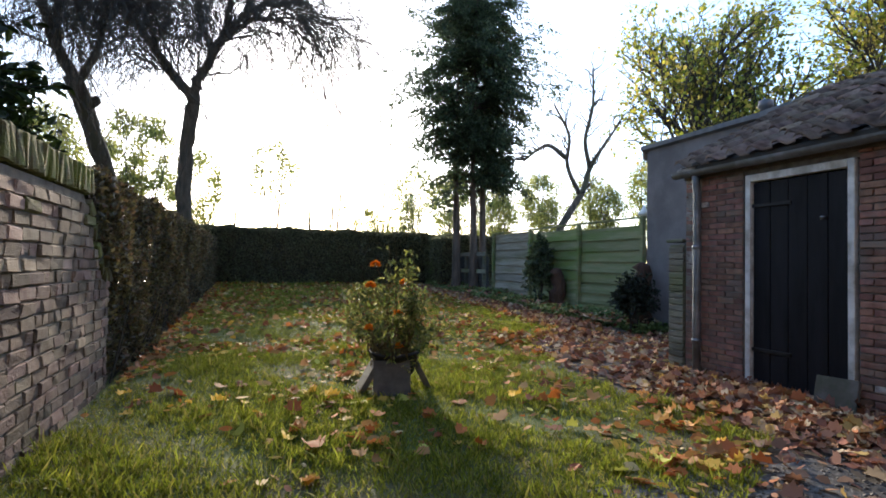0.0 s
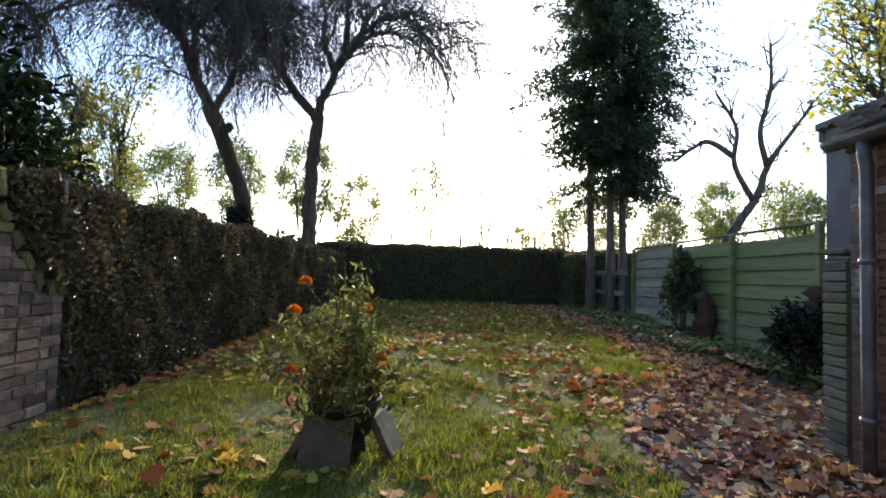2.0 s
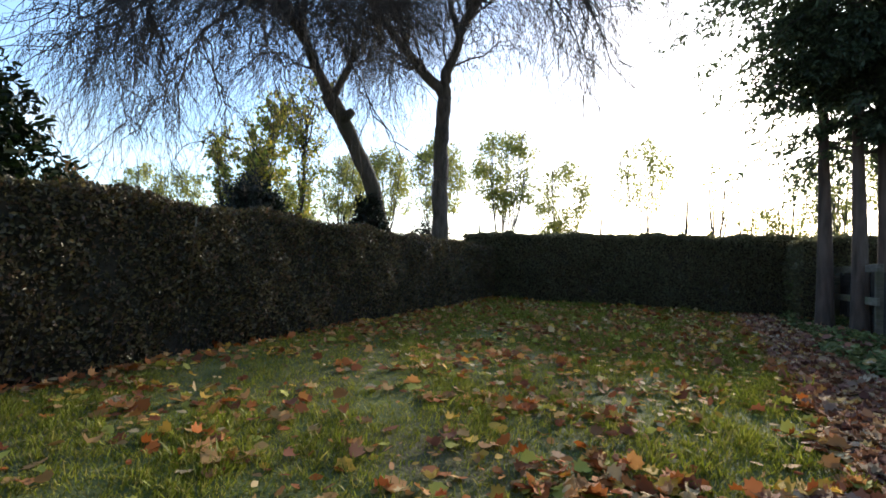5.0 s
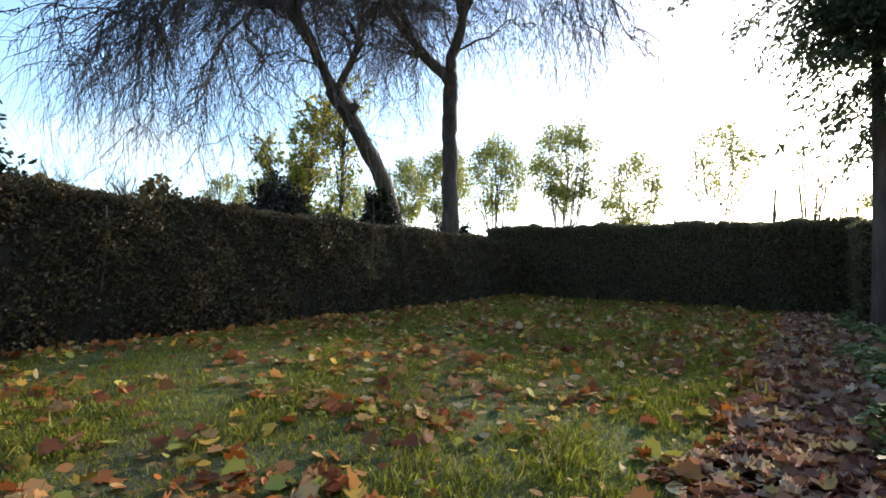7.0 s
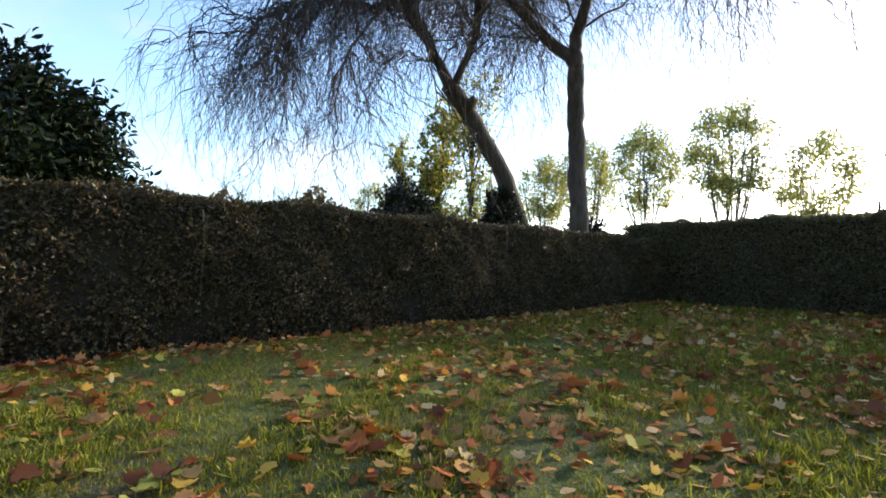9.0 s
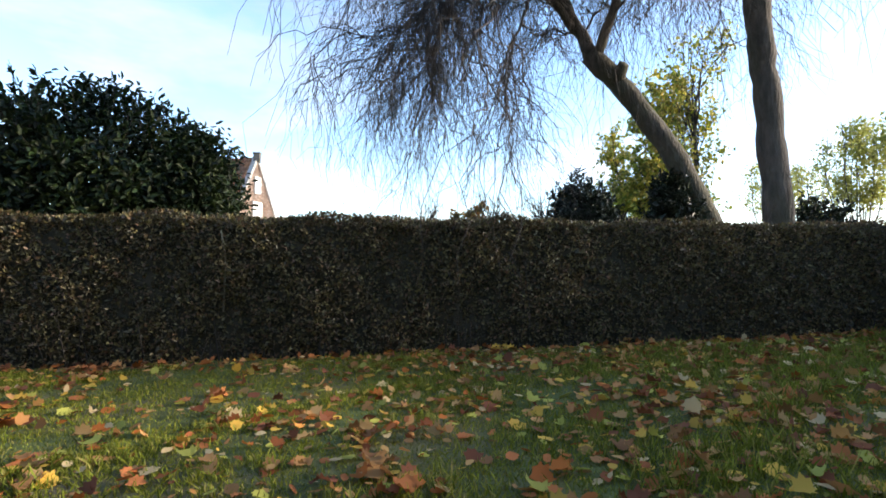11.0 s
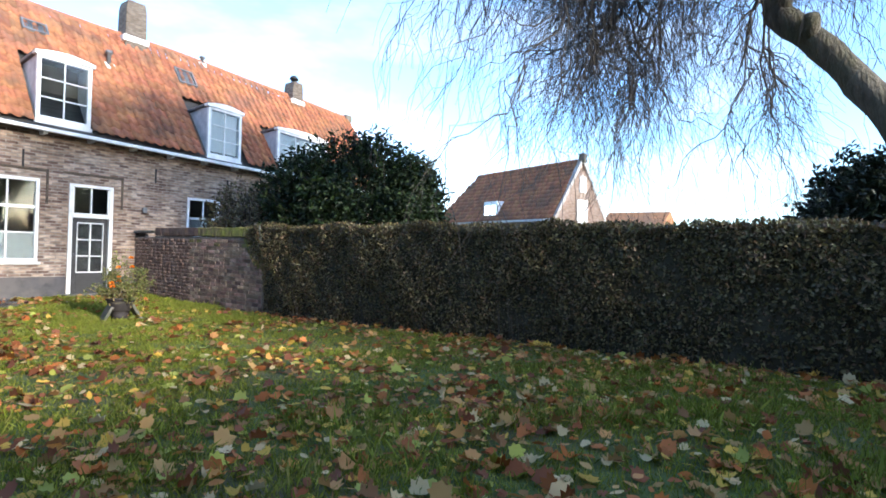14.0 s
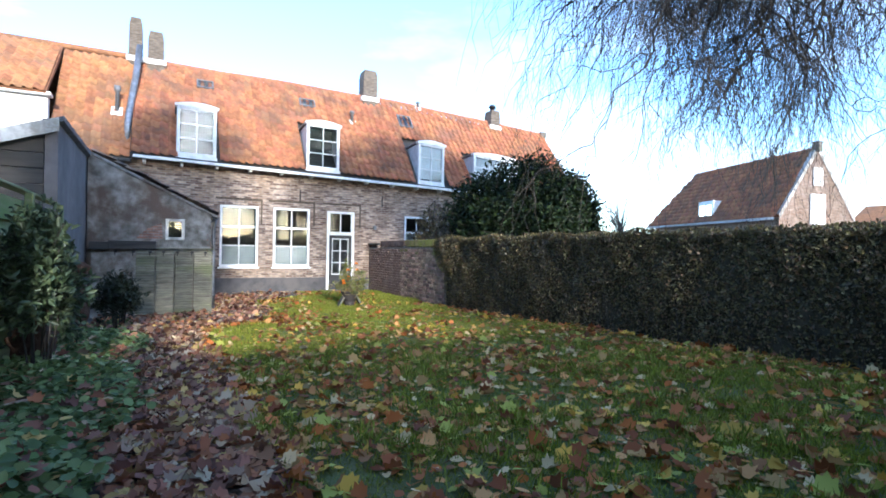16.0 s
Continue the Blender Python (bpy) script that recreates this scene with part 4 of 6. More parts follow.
def dormer(x0, x1, z0, z1, y, cols, curtain=0):
    d = part("dormer", prism("dormer", [(y - .02, z0 - .05), (y - .02, z1), (y - 1.9, z1 - .12), (y - 1.9, z1 - .5), (y - .9, z0)], "x", x0 + .02, x0 + .07, M_CHEEK), house, "white dormer window with grey cheeks")
    part("cheek", prism("cheek", [(y - .02, z0 - .05), (y - .02, z1), (y - 1.9, z1 - .12), (y - 1.9, z1 - .5), (y - .9, z0)], "x", x1 - .07, x1 - .02, M_CHEEK), d)
    arch = [(x0 - .06, z1 - .02)] + [(x0 - .06 + (x1 - x0 + .12) * i / 10, z1 + .06 + .10 * math.sin(math.pi * i / 10)) for i in range(11)] + [(x1 + .06, z1 - .02)]
    part("dormer_head", prism("dormer_head", arch, "y", y - .15, y + .06, M_WHITE, .006), d, "white curved dormer head")
    part("dormer_roof", prism("dormer_roof", [(y + .02, z1 + .02), (y + .02, z1 + .09), (y - 1.95, z1 - .05), (y - 1.95, z1 - .12)], "x", x0 - .05, x1 + .05, M_LEAD), d, "grey lead roof")
    part("apron", prism("apron", [(y - .02, z0 - .06), (y + .05, z0 - .1), (y + .05, z0), (y - .02, z0)], "x", x0 - .03, x1 + .03, M_WHITE), d)
    sash(d, x0, x1, z0, z1, y, cols, 3, .03, .09, curtain=curtain, label="")
    # flat panel, its dark colour stands in for the unlit room
    part("backing", boxes("backing", [(x0 + .07, x1 - .07, y - .75, y - .72, z0, z1)], M_ROOM_SHADE), d, "flat dark panel standing in for the unlit room")


dormer(3.92, 5.08, 4.22, 5.84, -3.42, 2)
dormer(-.19, .99, 4.22, 5.84, -3.42, 2)
dormer(-4.52, -3.38, 4.16, 5.72, -3.42, 2, 3)
dormer(-8.15, -5.92, 4.2, 5.62, -3.42, 3, 3)


def chimney(x0, x1, y0, y1, z0, z1, cap):
    c = part("chimney", prism("chimney", [(x0, z0), (x1, z0), (x1 - .02, z1 - .25), (x1 - .07, z1), (x0 + .07, z1), (x0 + .02, z1 - .25)], "y", y0, y1, M_CHIM, .01), house, "brown brick chimney")
    part("flashing", boxes("flashing", [(x0 - .06, x1 + .06, y0 - .04, y1 + .05, z0 + .42, z0 + .62)], M_WHITEOLD, .02), c, "pale mortar flashing")
    if cap:
        part("chimney_pot", tube_mesh("chimney_pot", [((x0 + x1) / 2, (y0 + y1) / 2, z1 - .02), ((x0 + x1) / 2, (y0 + y1) / 2, z1 + .16), ((x0 + x1) / 2, (y0 + y1) / 2, z1 + .17), ((x0 + x1) / 2, (y0 + y1) / 2, z1 + .3)], [.13, .11, .19, .13], M_IRON, 12), c, "dark chimney pot")


chimney(6.12, 6.56, -6.5, -5.9, 7.4, 9.35, 0)
chimney(5.45, 5.98, -6.4, -5.8, 7.35, 8.95, 0)
chimney(-2.55, -1.9, -6.4, -5.8, 7.3, 9.05, 0)
chimney(-8.85, -8.3, -6.4, -5.8, 7.2, 8.55, 1)
part("roof_end_stone", boxes("roof_end_stone", [(-11.85, -11.5, -6.4, -6.0, 7.8, 8.1)], M_SLAB, .02), house, "grey stone at the ridge end")
part("flue_pipe", tube_mesh("flue_pipe", [(6.45, -3.75, 4.5), (6.42, -4.2, 5.5), (6.28, -5.0, 7.0), (6.2, -5.7, 8.3)], .10, M_ZINC, 12), house, "long grey metal flue up the roof")
SLP = math.atan2(RID - EAV, EY - RY)


def on_roof(y):
    return EAV + (EY - y) * math.tan(SLP)


def skylight(x, y, w, h):
    t = Matrix.Translation((x, y, on_roof(y) + .13)) @ Euler((-SLP, 0, 0)).to_matrix().to_4x4()
    s = part("skylight", boxes("skylight", [(-w / 2, -w / 2 + .05, -h / 2, h / 2, 0, .09), (w / 2 - .05, w / 2, -h / 2, h / 2, 0, .09), (-w / 2, w / 2, -h / 2, -h / 2 + .05, 0, .085), (-w / 2, w / 2, h / 2 - .05, h / 2, 0, .085)], M_LEAD, .006, t), house, "small grey roof window")
    part("pane", boxes("pane", [(-w / 2 + .05, w / 2 - .05, -h / 2 + .05, h / 2 - .05, .05, .056)], M_GLASS, 0, t), s)
    # dark sheet under the pane in place of the dim attic
    part("backing", boxes("backing", [(-w / 2 + .05, w / 2 - .05, -h / 2 + .05, h / 2 - .05, .008, .02)], M_ROOM_SHADE, 0, t), s)


skylight(4.15, -5.55, .55, .42)
skylight(.52, -5.45, .6, .42)
skylight(-3.6, -5.35, .62, .7)
for x, y, h in ((-1.2, -5.1, .5), (6.75, -4.4, .9), (-4.6, -6.15, .3)):
    part("vent_pipe", tube_mesh("vent_pipe", [(x, y, on_roof(y) - .05), (x, y, on_roof(y) + h * .8), (x, y, on_roof(y) + h * .82), (x, y, on_roof(y) + h)], [.06, .06, .10, .09], M_LEAD, 10), house, "small roof vent")
    part("flashing", boxes("flashing", [(-.16, .16, -.2, .2, .0, .05)], M_WHITEOLD, .01, Matrix.Translation((x, y, on_roof(y) + .05)) @ Euler((-SLP, 0, 0)).to_matrix().to_4x4()), house, "pale mortar flashing")

HTW, HTL = .25, .31
ht = pantile_mesh("roof_tile", HTW, HTL, M_ORANGE, .03, .06)
TURN = Matrix(((0, 1, 0, 0), (-1, 0, 0, 0), (0, 0, 1, 0), (0, 0, 0, 1)))   # length up the slope
holes = [(3.9, 5.1, 6.05), (-.2, 1.0, 6.05), (-4.55, -3.35, 5.95), (-8.2, -5.9, 5.85)]


def roof_tiles(x0, x1, y_eave, z_eave, length, keep):
    out = []
    for j in range(int(length / HTL)):
        for i in range(int((x1 - x0) / HTW)):
            x, d = x0 + (i + .5) * HTW, j * HTL
            y, zz = y_eave - d * math.cos(SLP), z_eave + d * math.sin(SLP)
            if any(a - .05 < x < b + .05 and zz < c for a, b, c in keep):
                continue
            out.append((x, Matrix.Translation((x + rnd.uniform(-.006, .006), y, zz + .035 + rnd.uniform(0, .012))) @ Euler((-SLP + .085 + rnd.uniform(-.025, .025), rnd.uniform(-.02, .02), rnd.uniform(-.02, .02))).to_matrix().to_4x4() @ TURN))
    return out


tile_all = roof_tiles(-11.7, 6.3, EY + .06, EAV + .02, 4.75, holes)
near = sorted(tile_all, key=lambda q: abs(q[0] - 1.2))
for x, m in near[:290]:
    later.append((house, "roof_tile", ht, m))
tagged(part("roof_tiles", merged("roof_tiles", [(ht, m) for x, m in near[290:]], M_ORANGE), house), kind="stuff")



def sag(x, z):
    """How far the old roof and eaves have sunk: high beside the shed, low at the far gable."""
    e = np.interp(x, [-11.8, -7, -4.3, -.25, 1.85, 6.3], [-.34, -.18, -.08, .05, .10, .14])
    g = np.interp(x, [-11.8, -7, -3.5, 1.3, 6.3], [-.50, -.23, -.04, .02, .02])
    w = np.clip((z - 4.1) / 3.8, 0, 1)
    return (e * (1 - w) + g * w) * np.clip((z - 3.3) / .5, 0, 1)


for o in list(house.children_recursive):
    if o.type == "MESH" and o.data.users == 1:
        co = np.empty(len(o.data.vertices) * 3)
        o.data.vertices.foreach_get("co", co)
        co = co.reshape(-1, 3)
        co[:, 2] += sag(co[:, 0], co[:, 2])
        o.data.vertices.foreach_set("co", co.ravel())
        o.data.update()
    elif o.type == "MESH":
        p = o.matrix_basis.translation
        o.matrix_basis = Matrix.Translation((0, 0, float(sag(p.x, p.z)))) @ o.matrix_basis
later = [(w, q, me, Matrix.Translation((0, 0, float(sag(m.translation.x, m.translation.z)))) @ m if w is house else m) for w, q, me, m in later]

# house next door
nextdoor = thing("neighbour_house", 10, -5.5, -.1, "neighbouring white walled house with orange pantile roof", "house")
part("front_wall", boxes("front_wall", [(6.3, 14, FY - .3, FY, -.2, 4.05)], M_FACADE), nextdoor)
part("white_wall", boxes("white_wall", [(8.4, 14, FY - .3, FY + .02, 4.05, 5.72)], M_WHITEWALL), nextdoor, "white painted upper wall")
part("eaves", boxes("eaves", [(8.3, 14, FY - .2, FY + .22, 5.72, 5.82)], M_WHITE, .01), nextdoor)
part("roof_deck", prism("roof_deck", [(EY, EAV), (RY, RID), (RY, RID - .12), (EY, EAV - .1)], "x", 6.3, 8.4, M_DARKWOOD), nextdoor)
part("roof_deck", prism("roof_deck", [(FY + .25, 5.8), (RY, RID + .1), (-9.1, 5.0), (-9.1, 4.9), (RY, RID - .12), (FY + .2, 5.72)], "x", 8.4, 14, M_ORANGE), nextdoor)
part("back_wall", boxes("back_wall", [(6.3, 14, -9.0, -8.8, -.2, 5)], M_FACADE), nextdoor)
part("end_wall", boxes("end_wall", [(13.8, 14, -8.8, FY - .3, -.2, 5.7)], M_FACADE), nextdoor)
tl2 = roof_tiles(6.35, 8.4, EY + .06, EAV + .02, 4.75, [])
d2 = math.atan2(RID + .1 - 5.8, FY + .25 - RY)
part("ridge", tube_mesh("ridge", [(x, RY, RID + .08) for x in np.linspace(6.3, 14, 20)], .11, M_ORANGE, 8), nextdoor)
for j in range(11):
    for i in range(22):
        x, d = 8.45 + (i + .5) * HTW, j * HTL
        tl2.append((x, Matrix.Translation((x, FY + .3 - d * math.cos(d2), 5.84 + d * math.sin(d2))) @ Euler((-d2 + .05 + rnd.uniform(-.02, .02), 0, 0)).to_matrix().to_4x4() @ TURN))
tagged(part("roof_tiles", merged("roof_tiles", [(ht, m) for x, m in tl2], M_ORANGE), nextdoor), kind="stuff")

# house far behind the hedge: steep orange roof, pale gable
far = thing("far_house", -26, -5, 0, "far house with steep orange tiled roof and pale brick gable", "house")
fu = Vector((-3.4, -9.85, 0)).normalized()       # along its ridge, away from the gable
fv = Vector((-fu.y, fu.x, 0))               # from the ridge towards its visible eaves
fo = Vector((-25.0, .15, 0))


def fpt(a, b, z_):
    return fo + fu * a + fv * b + Vector((0, 0, z_))


def fmesh(name, faces, mat):
    bm = bmesh.new()
    for q in faces:
        bm.faces.new([bm.verts.new(p) for p in q])
    bmesh.ops.solidify(bm, geom=list(bm.faces), thickness=.12)
    me = bpy.data.meshes.new(name)
    bm.to_mesh(me)
    me.materials.append(mat)
    return me


fh = 2.25
part("gable_wall", fmesh("gable_wall", [[fpt(0, -fh, -.2), fpt(0, fh, -.2), fpt(0, fh, 3.5), fpt(0, 0, 7.12), fpt(0, -fh, 3.5)]], M_FARBRICK), far, "pale brown brick gable")
part("side_wall", fmesh("side_wall", [[fpt(.1, fh - .1, -.2), fpt(11.6, fh - .1, -.2), fpt(11.6, fh - .1, 3.5), fpt(.1, fh - .1, 3.5)], [fpt(.1, -fh + .1, -.2), fpt(11.6, -fh + .1, -.2), fpt(11.6, -fh + .1, 3.5), fpt(.1, -fh + .1, 3.5)]], M_FARBRICK), far)
part("roof", fmesh("roof", [[fpt(.1, fh + .2, 3.45), fpt(12.2, fh + .2, 3.45), fpt(10.0, 0, 7.2), fpt(.1, 0, 7.2)], [fpt(.1, -fh - .2, 3.45), fpt(12.2, -fh - .2, 3.45), fpt(10.0, 0, 7.2), fpt(.1, 0, 7.2)], [fpt(12.2, fh + .2, 3.45), fpt(12.2, -fh - .2, 3.45), fpt(10, 0, 7.2)]], M_ORANGE), far, "orange tiled roof")
ftl = []
sl = math.atan2(3.75, fh + .2)
FB = Matrix(((-fv.x, fu.x, 0, 0), (-fv.y, fu.y, 0, 0), (0, 0, 1, 0), (0, 0, 0, 1)))
for j in range(14):
    for i in range(48):
        a, d = .2 + i * .25, j * .32
        if a > 12.1 - d * .5:
            continue
        p = fpt(a, fh + .22 - d * math.cos(sl), 3.5 + d * math.sin(sl))
        ftl.append((ht, Matrix.Translation(p) @ FB @ Euler((0, -sl + .05, 0)).to_matrix().to_4x4()))
tagged(part("roof_tiles", merged("roof_tiles", ftl, M_ORANGE), far), kind="stuff")
for s in (-1, 1):
    part("verge", fmesh("verge", [[fpt(-.06, s * (fh + .05), 3.3), fpt(-.06, 0, 7.05), fpt(-.06, 0, 7.36), fpt(-.06, s * (fh + .05), 3.65)], [fpt(-.06, s * (fh + .05), 3.65), fpt(-.06, 0, 7.36), fpt(.25, 0, 7.36), fpt(.25, s * (fh + .05), 3.65)]], M_WHITEOLD), far, "pale stone verge")
part("chimney", boxes("chimney", [(-.17, .17, -.17, .17, 7.0, 7.50), (-.21, .21, -.21, .21, 7.46, 7.54)], M_SLAB, .01, Matrix.Translation((fo.x, fo.y, 0))), far, "small grey ridge stack")
part("gutter", fmesh("gutter", [[fpt(0, fh + .3, 3.36), fpt(12.2, fh + .3, 3.36), fpt(12.2, fh + .3, 3.5), fpt(0, fh + .3, 3.5)]], M_WHITE), far, "white gutter")
gt = Matrix.Translation(fo) @ Matrix(((fv.x, fu.x, 0, 0), (fv.y, fu.y, 0, 0), (0, 0, 1, 0), (0, 0, 0, 1)))
for a0, a1, z0, z1 in ((-.45, .45, 3.15, 4.75), (-.28, .28, 5.2, 6.15)):
    w_ = part("window", boxes("window", [(a0, a1, -.1, -.02, z0, z1)], M_WHITE, .01, gt), far, "white window")
    part("pane", boxes("pane", [(a0 + .1, a1 - .1, -.115, -.105, z0 + .1, (z0 + z1) / 2 - .05)], M_CURTAIN, 0, gt), w_)
dm = part("dormer", boxes("dormer", [(fh - .75, fh - .05, 5.2, 6.6, 3.75, 4.85)], M_WHITE, .02, gt), far, "white dormer")
part("pane", boxes("pane", [(fh - .06, fh - .035, 5.3, 5.85, 3.9, 4.6), (fh - .06, fh - .035, 5.95, 6.5, 3.9, 4.6)], M_GLASS, 0, gt), dm)
annex = thing("far_annex", -31, 1.78, 0, "low far building with orange tiled roof", "building")
part("wall", boxes("wall", [(-33.4, -29.0, -0.05, 3.61, -.2, 3.29)], M_FARBRICK), annex)
part("roof", prism("roof", [(-28.7, 3.19), (-31.2, 4.49), (-33.7, 3.19), (-33.6, 3.08), (-28.8, 3.08)], "y", -0.25, 3.81, M_ORANGE, .02), annex, "orange tiled roof")
# ---- hedges ----
def hedge(name, x0, x1, y0, y1, top, label, mat, core, density, size, faces, seed):
    """A clipped hedge: a dark block as its shaded inside, a thin skin of small leaves on the faces that show, an uneven
    outline.
    """
    r = np.random.default_rng(seed)
    h = thing(name, (x0 + x1) / 2, (y0 + y1) / 2, float(gz((x0 + x1) / 2, (y0 + y1) / 2)), label, "hedge")
    c = .07
    nx, ny = max(2, int((x1 - x0) / .5) + 1), max(2, int((y1 - y0) / .5) + 1)
    part("core", boxes("core", [(x0 + c, x1 - c, y0 + c, y1 - c, -.1, top - c)], core), h, "dark block standing in for shaded twigs inside")

    def lump(a, b):
        return .035 * np.sin(a * 1.9 + b * 2.7) + .03 * np.sin(a * 4.3 - b * 3.1 + 1) + .02 * np.sin(a * 9.1 + b * 7.3)
    P, N = [], []
    for f in faces:
        if f in ("x+", "x-"):
            n = int((y1 - y0) * top * density)
            yy, zz = r.uniform(y0, y1, n), r.uniform(0, 1, n)
            g = gz(x1, yy)
            zz = g + .02 + (top - g) * zz ** .9
            s = 1 if f == "x+" else -1
            P.append(np.c_[(x1 if s > 0 else x0) + s * (lump(yy, zz) - np.abs(r.normal(0, .045, n)) + .02), yy, zz])
            N.append(np.tile([s, 0, .25], (n, 1)))
        elif f in ("y-", "y+"):
            n = int((x1 - x0) * top * density)
            xx, zz = r.uniform(x0, x1, n), r.uniform(0, 1, n)
            g = gz(xx, y0)
            zz = g + .02 + (top - g) * zz
            s = 1 if f == "y+" else -1
            P.append(np.c_[xx, (y1 if s > 0 else y0) + s * (lump(xx, zz) - np.abs(r.normal(0, .05, n)) + .02), zz])
            N.append(np.tile([0, s, .25], (n, 1)))
        else:
            n = int((x1 - x0) * (y1 - y0) * density * 1.8)
            xx, yy = r.uniform(x0, x1, n), r.uniform(y0, y1, n)
            P.append(np.c_[xx, yy, top + lump(xx * 1.5, yy) * 1.1 - np.abs(r.normal(0, .06, n)) + .02])
            N.append(np.tile([0, 0, 1.0], (n, 1)))
    P, N = np.concatenate(P), np.concatenate(N)
    free = np.array([not (y_ < 2.42 and x_ > HX - .34 and z_ < wall_top(y_) + .03) for x_, y_, z_ in P])   # clear of the garden wall
    P, N = P[free], N[free]
    n = len(P)
    A = unit(r.normal(size=(n, 3)) * .8 + N * .5 + np.array([0, 0, .3]))
    Nn = unit(N + r.normal(size=(n, 3)) * .55)
    L = r.uniform(.7, 1.3, n) * size
    V, F = leaves(P, A, Nn, L, L * .62, LEAF)
    tagged(part("foliage", np_mesh("foliage", V, F, mat), h, "small dense leaves"), kind="stuff")
    # shoots that stand out of the clipped top
    m = int((x1 - x0 + y1 - y0) * 22)
    S = np.c_[r.uniform(x0, x1, m), r.uniform(y0, y1, m), np.full(m, top - .05)]
    t = np.linspace(0, 1, 4)[None, :, None]
    Q = S[:, None] + t * np.c_[r.normal(0, .05, m), r.normal(0, .05, m), r.uniform(.06, .16, m)][:, None]
    V, F = tubes(Q, taper(m, 4, .003, .0015), 3)
    tagged(part("top_growth", np_mesh("top_growth", V, F, M_TWIG), h), kind="stuff")
    # bare stems near the ground
    m = int((y1 - y0) * 14) if "x+" in faces else int((x1 - x0) * 10)
    if "x+" in faces:
        S = np.c_[np.full(m, x1 - .05) + r.uniform(-.03, .05, m), r.uniform(max(y0, 2.5), y1, m), np.full(m, -.1)]
    else:
        S = np.c_[r.uniform(x0, x1, m), np.full(m, y0 + .03), np.full(m, .1)]
    Q = S[:, None] + t * np.c_[r.normal(0, .08, m), r.normal(0, .08, m), r.uniform(.3, .8, m)][:, None]
    V, F = tubes(Q, taper(m, 4, .010, .004), 4)
    tagged(part("undergrowth", np_mesh("undergrowth", V, F, M_TWIG), h), kind="stuff")
    return h


hedge("hedge", -2.35, HX, 1.85, 15.9, 1.76, "clipped dark green privet hedge along the lawn", M_HEDGE, M_HEDGE_SHADE, 1500, .048, ("x+", "top", "y-"), 11)
hedge("hedge", -2.5, 10.5, 15.75, 16.7, 2.16, "tall dark hedge closing the end of the garden", M_YEW, M_HEDGE_SHADE, 1500, .056, ("y-", "top"), 12)
hedge("hedge", 5.85, 6.40, 14.1, 15.7, 1.98, "short leafy end of the hedge by the rail fence", M_YEW, M_HEDGE_SHADE, 1100, .06, ("y-", "x-", "top"), 13)
hedge("hedge", -14, -2.3, 15.9, 16.8, 1.95, "far clipped hedge behind the weeping trees", M_HEDGE, M_HEDGE_SHADE, 260, .075, ("y-", "top"), 14)
for y, z0, z1, dx in ((2.30, .93, 1.80, .02), (5.45, .9, 1.62, .06)):
    st = solid("hedge_stake", tube_mesh("hedge_stake", [(HX - .02, y, z0 - .3 if y > 3 else z0), (HX + .0, y + .02, (z0 + z1) / 2), (HX + dx, y - .02, z1)], [.025, .022, .018] if y < 3 else [.012, .012, .01], M_SLAT, 8), "weathered wooden stake standing in the hedge", "stake")


# ---- trees ----
def willow(name, trunk, rad, limbs, label, seeds, n2, n3, n4, drop):
    """A bare weeping tree: leaning trunk, arching limbs, branches and long hanging twigs."""
    global rng
    rng = np.random.default_rng(seeds)
    b = trunk[0]
    t = thing(name, b[0], b[1], b[2], label, "tree")
    P = curve_points(trunk, 26)
    R = np.interp(np.linspace(0, 1, 26), np.linspace(0, 1, len(rad)), rad)
    P = P + np.c_[rng.normal(0, .012, 26), rng.normal(0, .012, 26), np.zeros(26)]
    part("trunk", tube_mesh("trunk", P, R * (1 + .06 * np.sin(np.arange(26) * 1.7)), M_BARK, 14), t, "grey-brown bark with greenish algae")
    LP = []
    for pts, r0, r1 in limbs:
        q = curve_points(pts, 16)
        q[1:] += np.cumsum(rng.normal(0, .035, (15, 3)), axis=0)
        LP.append(q)
        part("limb", tube_mesh("limb", q, np.linspace(r0, r1, 16), M_BARK, 10), t)
    LP = np.array(LP)
    B = grow(LP, n2, .18, 1.0, 1.4, 3.2, .85, .2, .22, .30, 10)
    C = grow(B, n3, .15, 1.0, .8, 1.9, .9, -.05, .42, .45, 8)
    D = grow(np.concatenate([C, B[:, :8]]), n4, .2, 1.0, .5, drop, .75, -.2, .56, .6, 6)
    V, F = join(tubes(B, taper(n2, 10, .030, .008), 5), tubes(C, taper(n3, 8, .013, .005), 4))
    tagged(part("branchwork", np_mesh("branchwork", V, F, M_TWIG, True), t), kind="stuff")
    V, F = tubes(D, taper(n4, 6, .0056, .0028), 3)
    tagged(part("hanging_crown", np_mesh("hanging_crown", V, F, M_TWIG), t, "fine bare hanging twigs"), kind="stuff")


